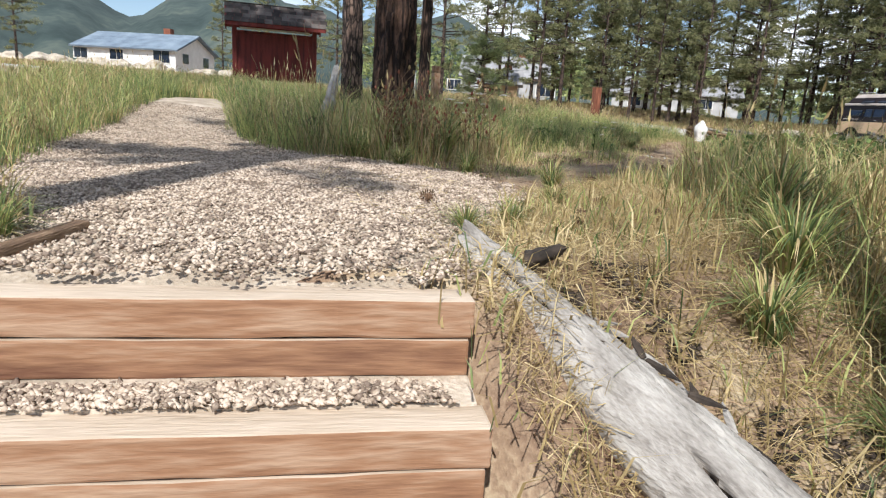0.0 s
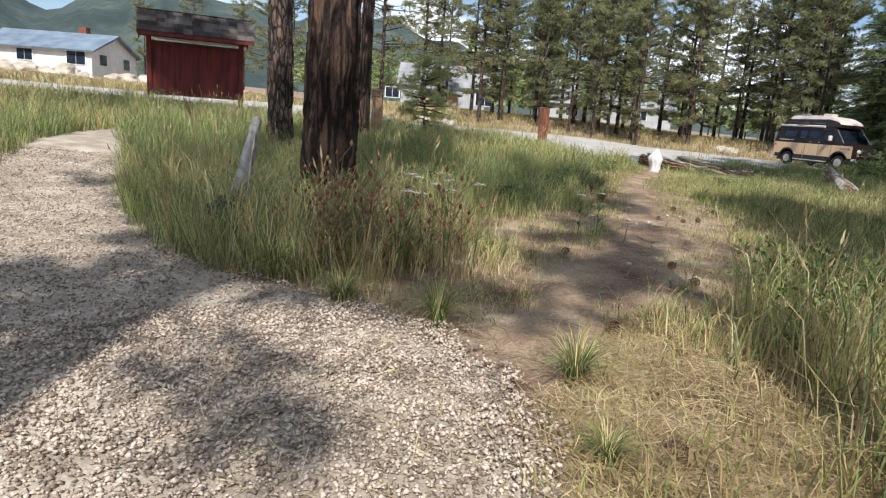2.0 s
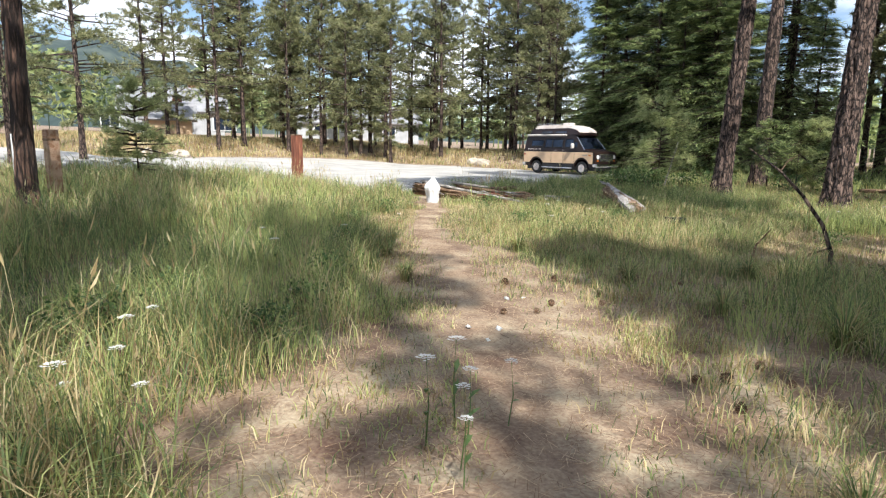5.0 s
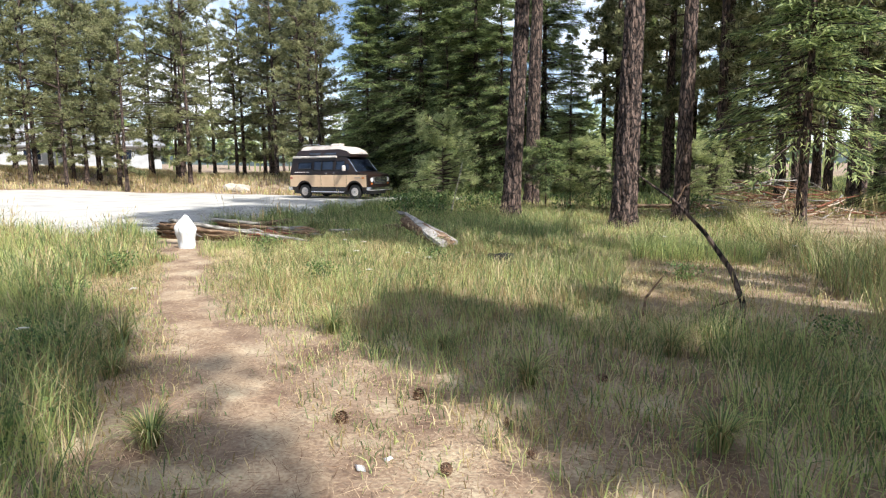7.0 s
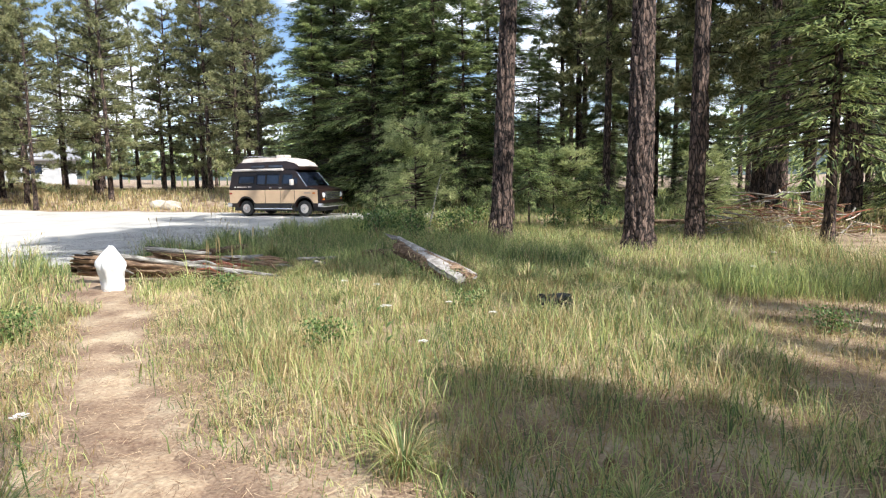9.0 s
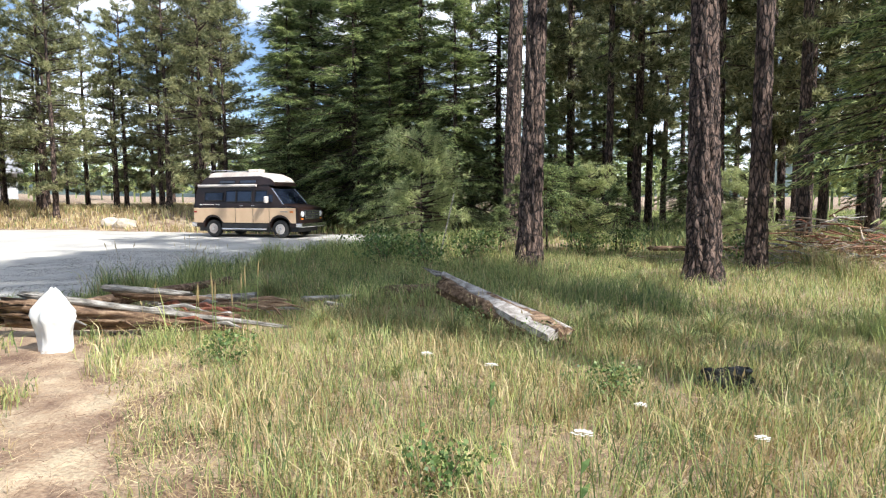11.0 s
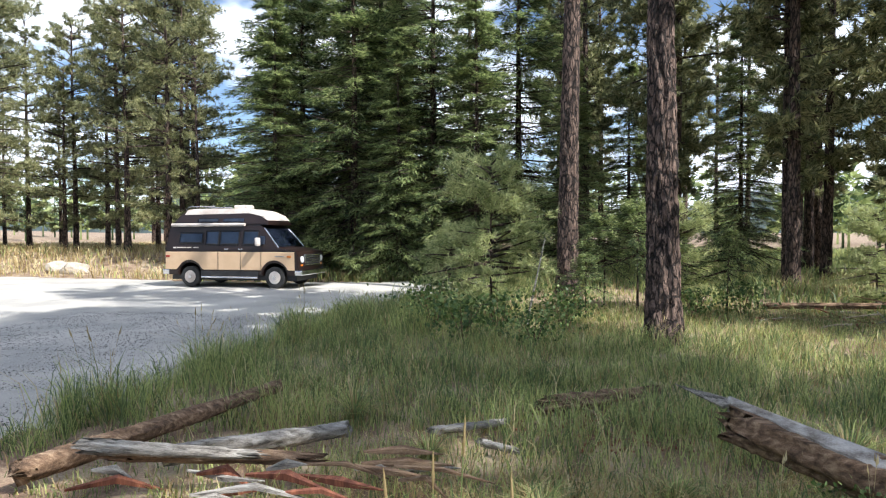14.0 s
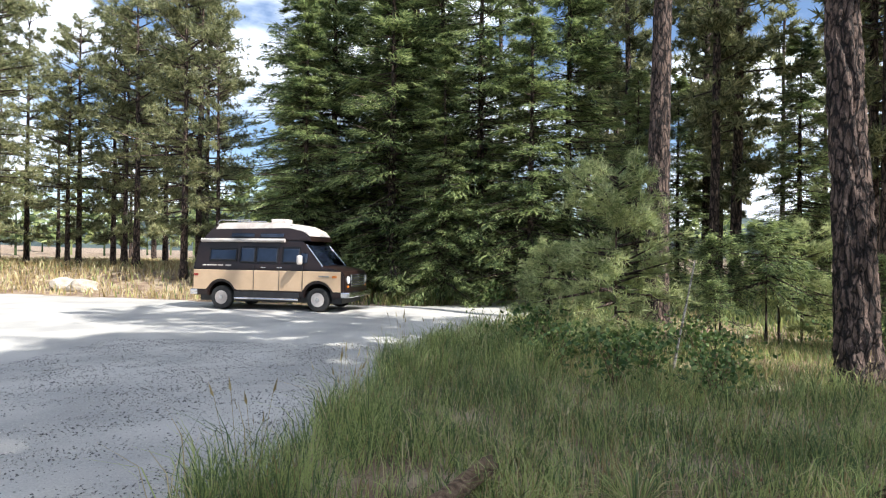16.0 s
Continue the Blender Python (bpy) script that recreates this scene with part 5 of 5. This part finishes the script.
def stones(n, poly_test, x0, x1, y0, y1, s0, s1, lift, mat):
    """Many angular pebbles as one sheet of small solids."""
    x, y = x0 + (x1 - x0) * r2.rand(n), y0 + (y1 - y0) * r2.rand(n)
    ok = poly_test(x, y)
    x, y = x[ok], y[ok]
    m = len(x)
    s = s0 + (s1 - s0) * r2.rand(m) ** 2.2
    z = height(x, y) + lift
    base = np.array([[1, 0, 0], [0, 1, 0], [-1, 0, 0], [0, -1, 0], [0, 0, 1], [0, 0, -1]], float)
    tri = np.array([[0, 1, 4], [1, 2, 4], [2, 3, 4], [3, 0, 4], [1, 0, 5], [2, 1, 5], [3, 2, 5], [0, 3, 5]])
    v = base[None] * (0.6 + 0.7 * r2.rand(m, 6, 1)) * np.array([1, 0.75, 0.5]) * s[:, None, None]
    a = r2.rand(m) * 6.28
    ca, sa = np.cos(a)[:, None], np.sin(a)[:, None]
    tilt = 0.35 * r2.randn(m)[:, None]
    vx, vy, vz = v[..., 0], v[..., 1], v[..., 2]
    vz = vz + tilt * vx
    v = np.stack([x[:, None] + vx * ca - vy * sa, y[:, None] + vx * sa + vy * ca, z[:, None] + vz], -1).reshape(-1, 3)
    f = (tri[None] + 6 * np.arange(m)[:, None, None]).reshape(-1, 3)
    return raw_mesh(v, f, mat)


tagged(new("gravel", stones(64000, lambda x, y: inside(GRAVEL, x + 0.13 * wave(x, y, 9.0), y + 0.13 * wave(y, x, 8.0)) & (x < 9.03), -1, 9.1, -9.4, -5.3, 0.007, 0.018, 0.038, "pebble")), "loose pale crushed stones on the footpath", "gravel", kind="stuff")
for k in (1, 2, 3):
    cx = 8.955 + 0.262 * k
    zt = -0.25 * k + 0.022
    me = stones(2600, lambda x, y: np.ones(x.shape, bool), -0.08, 0.07, -1.7, 0.0, 0.007, 0.02, 0.0, "pebble")
    co = np.zeros(len(me.vertices) * 3, np.float32)
    me.vertices.foreach_get("co", co)
    co = co.reshape(-1, 3)
    mid = co.reshape(-1, 6, 3).mean(1)
    co[:, 2] += zt - np.repeat(height(mid[:, 0], mid[:, 1]), 6)
    yy = co[:, 1].copy()
    co[:, 0] += cx + 0.01 + yy * 0.235
    co[:, 1] += -6.80 - 0.055 * k
    me.vertices.foreach_set("co", co.ravel())
    tagged(new("gravel", me), "loose pale stones and needles on a step's tread", "gravel", kind="stuff")
tagged(new("gravel", stones(30000, lambda x, y: inside(GRAVEL, x + 0.10 * wave(x, y, 11.0), y + 0.16 * wave(y, x, 7.0)) & (x < 9.03), 5.5, 9.03, -8.45, -5.3, 0.007, 0.019, 0.040, "pebble")), "loose pale crushed stones beside the top step", "gravel", kind="stuff")
tagged(new("gravel", stones(52000, lambda x, y: inside(LOT, x, y), -12, -4, 9, 19, 0.005, 0.019, 0.037, "lot_stone")), "small loose stones on the parking lot", "gravel", kind="stuff")

tagged(new("wood_chips", stones(1500, lambda x, y: wave(x, y, 2.2) > -0.15, -3.0, -0.5, 10.5, 12.3, 0.008, 0.035, 0.02, "rust_wood")), "scattered red-brown chips of rotten wood", "wood chips", kind="stuff")


# ---- grass ----
ROUTE = [(e[0], e[1]) for _, e, _, _ in PATH]


def grass_at(x, y):
    """Density 0..1, height in metres and share of dry blades at each place."""
    n1, n2 = wave(x, y, 0.9), wave(x + 9, y - 4, 2.3)
    dt, _, _ = edge_distance(TRAIL, x, y, False)
    dr, _, _ = edge_distance(ROUTE, x, y, False)
    dl, _, _ = edge_distance(LOT, x, y)
    dg, _, _ = edge_distance(GRAVEL, x, y)
    left = (y + 0.95 * x - 1.5 < 0) & (x < 4.2)
    den, tall, dry = 0.75 + 0 * x, 0.22 + 0 * x, 0.40 + 0.25 * n1

    def where(m, d, t, q, soft=None):
        nonlocal den, tall, dry
        den, tall, dry = np.where(m, d, den), np.where(m, t, tall), np.where(m, q, dry)

    where((y > 10), 0.55, 0.30, 0.30 + 0.2 * n2)
    where((x > -2.5) & (x < 4.6) & (y > 2.6) & (y < 9.5), 1.0, 0.29 + 0.06 * n1, 0.34 + 0.3 * n2)
    where((x > 3.8) & (y > 3.6) & (y < 9), 0.45, 0.18, 0.65)
    where((np.abs(x - 4.9) < 1.0) & (np.abs(y - 8.6) < 0.7), 0.95, 0.5, 0.05)
    where((x > 4.6) & (y > 0.2) & (y < 3.6), 0.85, 0.42 + 0.1 * n2, 0.15 + 0.1 * n1)
    where(left & (dt + 0.45 * n2 > 0.95) & (x > -7), 0.80 + 0.25 * n1, 0.50 + 0.14 * n2, 0.16 + 0.16 * n1)
    where((x < -3.5) & (y < 8), 0.9, 0.55 + 0.1 * n2, 0.25 + 0.2 * n1)
    where((x > 2.8) & (x < 6.8) & (y > -4.6) & (y < 1.2) & (dt < 2.0), 0.62 + 0.4 * n2, 0.17, 0.5)
    where((x > 6.3) & (y > -4.9), 0.85, 0.58 + 0.14 * n2, 0.45 + 0.2 * n1)
    where((x > 6.3) & (y <= -4.9), 0.36 + 0.15 * n2, 0.20 + 0.05 * n2, 0.66)
    where((x > 6.3) & (y > -5.95) & (y < -4.3), 0.45 + 0.2 * n2, 0.24, 0.6)
    where((x > 7.9) & (y > -5.0 - 0.5 * (x > 8.9)), 0.75 + 0.25 * n2, 0.50 + 0.14 * n1, 0.62)
    where((x > 8.6) & (y > -6.75) & (y < -5.95), 0.42, 0.20, 0.78)
    where((x > 7.0) & (y < -7.95), 0.75, 0.30, 0.5)
    where((x < 5.0) & (x > 0.5) & (y < -3.9) & (y > -6.6), 1.0, 0.70 + 0.12 * n1, 0.40 + 0.25 * n2)
    where((x > 3.6) & (x < 5.2) & (y > -5.7) & (y < -4.2), 0.95, 0.62 + 0.15 * n2, 0.75)
    where((y < -8.6), 0.8, 0.5 + 0.1 * n1, 0.35 + 0.2 * n2)
    where((dl < 2.4) & (y > 8.5) & (x > -9), 1.0, 0.52 + 0.12 * n2, 0.08 + 0.08 * n1)
    where((x > -6.4) & (x < 2.5) & (y > 10.4) & (y < 16) & (dl > 0.6), 0.90, 0.36 + 0.1 * n2, 0.16 + 0.15 * n1)
    where((x > -6.4) & (x < -2.5) & (y > 8.6) & (y < 11.0), 0.45, 0.22, 0.30)
    den = np.maximum(den * (0.75 + 0.45 * n2), 0.12)
    tall = tall * np.where(dt < 1.0, 0.55, 1.0)
    den = den * smoothstep(0.12, 0.55, dt + 0.15 * n2)
    tall = np.minimum(tall, 0.17 + 0.55 * np.maximum(dr - 0.25, 0))
    gone = (inside(GRAVEL, x, y) & (dg > 0.06 + 0.18 * np.abs(n2))) | (inside(LOT, x, y) & (dl > 0.1 + 0.35 * np.abs(n2)))
    stair = (x > 8.35) & (x < 10.6) & (y < -6.86) & (y > -8.8)
    den = np.where(gone | stair, 0, den)
    return den, tall, dry


def blade_mesh(x, y, tall, wide, mat, rg, bend=0.5, seedhead=False):
    n = len(x)
    z = height(x, y) - 0.02
    a = rg.rand(n) * 6.283
    lean = bend * (0.25 + 0.9 * rg.rand(n))
    ux, uy = np.cos(a), np.sin(a)
    b = rg.rand(n) * 6.283
    sx, sy = np.cos(b) * wide, np.sin(b) * wide
    p0 = np.stack([x, y, z], 1)
    p1 = np.stack([x + ux * tall * lean * 0.25, y + uy * tall * lean * 0.25, z + tall * 0.6], 1)
    p2 = np.stack([x + ux * tall * lean * 0.85, y + uy * tall * lean * 0.85, z + tall * (1.0 - 0.25 * lean)], 1)
    s = np.stack([sx, sy, 0 * sx], 1)
    k = 2.2 if seedhead else 0.8
    v = np.stack([p0 - s * (0.35 if seedhead else 1), p0 + s * (0.35 if seedhead else 1), p1 + s * (0.35 if seedhead else 0.8), p1 - s * (0.35 if seedhead else 0.8), p2], 1)
    if seedhead:
        p15 = 0.75 * p2 + 0.25 * p1
        v = np.stack([p0 - s * 0.4, p0 + s * 0.4, p15 + s * 0.4, p15 - s * 0.4, p2 + np.array([0, 0, 0.02])], 1)
        hd = np.stack([p15, 0.6 * p15 + 0.4 * p2 + s * 2.6, p2 + np.array([0, 0, 0.03]), 0.6 * p15 + 0.4 * p2 - s * 2.6], 1)
        o = 5 * n + 4 * np.arange(n)
        extra = np.stack([np.stack([o, o + 1, o + 2], 1), np.stack([o, o + 2, o + 3], 1)], 1).reshape(-1, 3)
    o = 5 * np.arange(n)
    f = np.stack([np.stack([o, o + 1, o + 2], 1), np.stack([o, o + 2, o + 3], 1), np.stack([o + 3, o + 2, o + 4], 1)], 1).reshape(-1, 3)
    v = v.reshape(-1, 3)
    if seedhead:
        v, f = np.concatenate([v, hd.reshape(-1, 3)]), np.concatenate([f, extra])
    return raw_mesh(v, f, mat)


def sow(n, x0, x1, y0, y1, seed):
    """Random places, in clumps, thinned by the density there; thicker near the walk."""
    rg = np.random.RandomState(seed)
    k = n // 7
    cx, cy = x0 + (x1 - x0) * rg.rand(k), y0 + (y1 - y0) * rg.rand(k)
    x = np.repeat(cx, 7) + 0.055 * rg.randn(k * 7)
    y = np.repeat(cy, 7) + 0.055 * rg.randn(k * 7)
    den, tall, dry = grass_at(x, y)
    tall = tall * np.repeat(0.45 + 0.85 * rg.rand(k) ** 1.3, 7)
    dry = np.clip(dry + np.repeat(0.5 * (rg.rand(k) - 0.5), 7), 0, 1)
    ok = rg.rand(len(x)) < den
    return x[ok], y[ok], tall[ok], dry[ok], rg


for seed, n, x0, x1, y0, y1, wide in ((1, 430000, -4, 10.4, -10, 10.5, 0.0036), (2, 190000, -7.5, 7, 9, 20, 0.0045), (3, 110000, -14, -3, -11, 9.5, 0.006), (8, 60000, -8, 14, 18, 30, 0.008)):
    x, y, tall, dry, rg = sow(n, x0, x1, y0, y1, seed)
    isdry = rg.rand(len(x)) < dry
    tall = tall * (0.45 + 0.75 * rg.rand(len(x)))
    for flag, mat, label in ((False, "grass", "tall fresh green meadow grass"), (True, "straw", "dry golden grass blades among the green")):
        m = isdry == flag
        tagged(new("grass", blade_mesh(x[m], y[m], tall[m], wide * (0.7 + 0.6 * rg.rand(m.sum())), mat, rg, 1.0)), label, "grass", kind="stuff")
x, y, tall, dry, rg = sow(9000, -9, 9.8, -10, 18, 4)
m = (tall > 0.35)
tagged(new("grass_stalks", blade_mesh(x[m], y[m], tall[m] * (1.1 + 0.5 * rg.rand(m.sum())), 0.0035, "straw", rg, 0.35, True)), "thin pale grass stalks with seed heads", "grass", kind="stuff")

# single tussocks with long arching blades
def tussock_mesh(seed, n, tall, green):
    rg = np.random.RandomState(seed)
    a, g = rg.rand(n) * 6.283, rg.rand(n)
    out, ln = 0.25 + 0.75 * g, tall * (0.55 + 0.6 * rg.rand(n))
    root = 0.05 * np.sqrt(rg.rand(n))
    dx, dy = np.cos(a), np.sin(a)
    side = np.stack([-dy, dx, 0 * a], 1) * (0.0028 + 0.0014 * rg.rand(n))[:, None]
    rows = []
    for t, k in ((0.0, 1.0), (0.35, 0.95), (0.65, 0.75), (0.88, 0.4), (1.0, 0.04)):
        reach = root + ln * out * 0.75 * t ** 1.7
        rise = ln * (t - (0.25 + 0.45 * out) * t ** 2.4)
        p = np.stack([dx * reach, dy * reach, rise - 0.02], 1)
        rows += [p - side * k, p + side * k]
    v = np.stack(rows, 1).reshape(-1, 3)
    o = 10 * np.arange(n)[:, None]
    f = np.concatenate([o + np.array([[2 * i, 2 * i + 1, 2 * i + 3, 2 * i + 2]]) for i in range(4)], 0)
    return raw_mesh(v, f, "grass" if green else "straw")


TUSSOCKS = []
for seed, tall, nx, ny in ((71, 0.50, -0.15, 8.35), (72, 0.62, 1.45, 8.75), (73, 0.42, 9.30, -5.75)):
    tu = thing("grass_tussock", "tussock of long arching green and straw grass", "grass tussock", stand(nx, ny, seed), "grass tussocks")
    part("green_tuft", tussock_mesh(seed, 150, tall, True), "", tu)
    part("dry_tuft", tussock_mesh(seed + 20, 80, tall * 0.95, False), "", tu, "straw-coloured dry blades")
    TUSSOCKS.append(tu)
r = random.Random(44)
for x, y, k in ((-0.6, 8.7, 0.9), (0.25, 7.9, 0.8), (1.9, 8.5, 1.0), (2.4, 9.2, 1.1), (1.1, 9.5, 1.0), (0.1, 10.2, 1.1), (2.9, 8.2, 0.8), (-1.9, 8.3, 0.8), (-1.4, 9.5, 1.0), (-2.3, 9.2, 0.9), (1.0, 7.0, 0.6), (-0.9, 7.0, 0.55), (2.2, 6.2, 0.6), (9.05, -5.35, 1.1), (8.75, -5.05, 1.2), (9.5, -5.2, 1.2), (9.75, -5.6, 1.0), (8.4, -4.7, 1.2), (8.2, -4.2, 1.1), (7.0, -3.6, 1.0), (8.15, -6.1, 0.6), (8.35, -6.42, 0.5), (7.5, -5.45, 0.6), (6.9, -5.1, 0.7), (6.0, -5.35, 0.7), (5.5, -5.75, 0.8), (4.9, -6.0, 1.0), (4.6, -5.55, 1.4), (4.3, -5.2, 1.7), (3.9, -5.7, 1.6), (4.75, -5.05, 1.3), (4.0, -4.85, 1.7), (3.6, -4.4, 1.4), (3.75, -5.2, 1.7), (4.1, -5.4, 1.6), (3.4, -5.7, 1.5), (2.9, -6.0, 1.3), (5.9, -2.2, 0.8), (6.5, -1.5, 0.9), (6.1, -0.6, 0.9), (5.5, 0.4, 1.0), (4.5, 0.9, 0.9), (3.3, 1.6, 0.8), (2.4, 2.4, 0.8), (1.2, 2.6, 0.8), (4.3, 2.6, 0.9), (0.2, 0.9, 0.9), (-0.4, 1.6, 1.0), (1.4, 0.0, 0.8), (-3.1, 10.2, 1.0), (-3.9, 11.2, 1.1), (-4.6, 12.3, 1.2), (-2.0, 12.8, 1.0), (-1.0, 13.2, 0.9), (8.25, -8.1, 0.9), (7.9, -8.3, 0.9), (8.5, -8.25, 0.8)):
    put(r.choice(TUSSOCKS), x, y, r.uniform(0, 6), k * r.uniform(0.9, 1.1))

# pale stones on the trail, dark bits of bark by the silver log
for i, (x, y) in enumerate(((2.65, 0.15), (2.75, 0.3), (3.2, -0.8), (3.35, -1.15), (3.0, -0.95), (5.1, -3.0))):
    st = tagged(new("stone", stones(1, lambda x, y: np.ones(x.shape, bool), -0.001, 0.001, -0.001, 0.001, 0.04, 0.07, 0.0, "white_paint")), "pale flat stone lying in the needle litter", "stone", "pale stones on the trail")
    st.location = (x, y, h(x, y) - h(0, 0) + 0.012)
tagged(new("bark_bits", stones(900, lambda x, y: wave(x, y, 5.0) > 0.0, 8.9, 9.9, -6.2, -5.6, 0.008, 0.03, 0.02, "crack_wood")), "dark bits of rotten bark beside the silver log", "bark", kind="stuff")

# golden field beyond the lot and the road
rg = np.random.RandomState(6)
n = 230000
x, y = -56 + 58 * rg.rand(n), -28 + 78 * rg.rand(n)
far = ((y > 26) | (x < -26)) & ~inside(LOT, x, y) & (rg.rand(n) < 0.65 + 0.4 * wave(x, y, 0.35))
x, y = x[far], y[far]
green = rg.rand(len(x)) < 0.15 + 0.5 * ((x > -13.5) & (y < 40))
for flag, mat, label in ((False, "straw", "golden dry grass beyond the parking lot"), (True, "grass", "green grass along the far edge of the lot")):
    m = green == flag
    tagged(new("grass", blade_mesh(x[m], y[m], 0.45 * (0.5 + 0.7 * rg.rand(m.sum())), 0.02, mat, rg, 0.8)), label, "grass", kind="stuff")

# undergrowth below the forest pines
n = 45000
x, y = 2 + 36 * rg.rand(n), 20 + 42 * rg.rand(n)
m = rg.rand(n) < 0.6 + 0.5 * wave(x, y, 0.5)
x, y = x[m], y[m]
tagged(new("grass", blade_mesh(x, y, 0.5 * (0.5 + 0.7 * rg.rand(len(x))), 0.022, "grass", rg, 0.9)), "green undergrowth below the forest pines", "grass", kind="stuff")

# straw thatch flattened beside the steps and under the tall grass
rg = np.random.RandomState(25)
n = 110000
x, y = np.concatenate([6.2 + 4.4 * rg.rand(n // 2), -4 + 9 * rg.rand(n // 2)]), np.concatenate([-6.75 + 4.2 * rg.rand(n // 2), 3 + 7 * rg.rand(n // 2)])
m = ~(inside(GRAVEL, x, y) & (rg.rand(n) < 0.9)) & (edge_distance(TRAIL, x, y, False)[0] > 0.4) & ~inside(LOT, x, y) & ~((x > 8.9) & (y < -6.72))
x, y = x[m], y[m]
n = len(x)
a = rg.rand(n) * 6.283
way = np.stack([np.cos(a), np.sin(a), 0.25 * rg.randn(n)], 1)
side = np.stack([-np.sin(a), np.cos(a), 0.3 * rg.randn(n)], 1) * 0.002
c = np.stack([x, y, height(x, y) + 0.022 + 0.04 * rg.rand(n)], 1)
ln = (0.03 + 0.06 * rg.rand(n))[:, None]
v = np.stack([c - way * ln - side, c - way * ln + side, c + way * ln], 1).reshape(-1, 3)
tagged(new("straw_thatch", raw_mesh(v, np.arange(3 * n).reshape(-1, 3), "straw")), "pale flattened straw lying on the ground", "straw", kind="stuff")

# needles and straw lying flat on the ground
rg = np.random.RandomState(15)
n = 150000
x, y = -5 + 15.4 * rg.rand(n), -7.5 + 20 * rg.rand(n)
m = ~inside(LOT, x, y) & ~(inside(GRAVEL, x, y) & (rg.rand(n) < 0.93)) & ~((x > 8.9) & (y < -6.7))
x, y = x[m], y[m]
n = len(x)
a = rg.rand(n) * 6.283
way = np.stack([np.cos(a), np.sin(a), 0.12 * rg.randn(n)], 1)
side = np.stack([-np.sin(a), np.cos(a), 0.3 * rg.randn(n)], 1) * 0.0018
c = np.stack([x, y, height(x, y) + 0.018 + 0.015 * rg.rand(n) + 0.015 * (edge_distance(TRAIL, x, y, False)[0] < 0.5)], 1)
ln = (0.03 + 0.06 * rg.rand(n))[:, None]
v = np.stack([c - way * ln - side, c - way * ln + side, c + way * ln], 1).reshape(-1, 3)
tagged(new("needle_litter", raw_mesh(v, np.arange(3 * n).reshape(-1, 3), "litter")), "fallen brown pine needles and straw on the soil", "litter", kind="stuff")
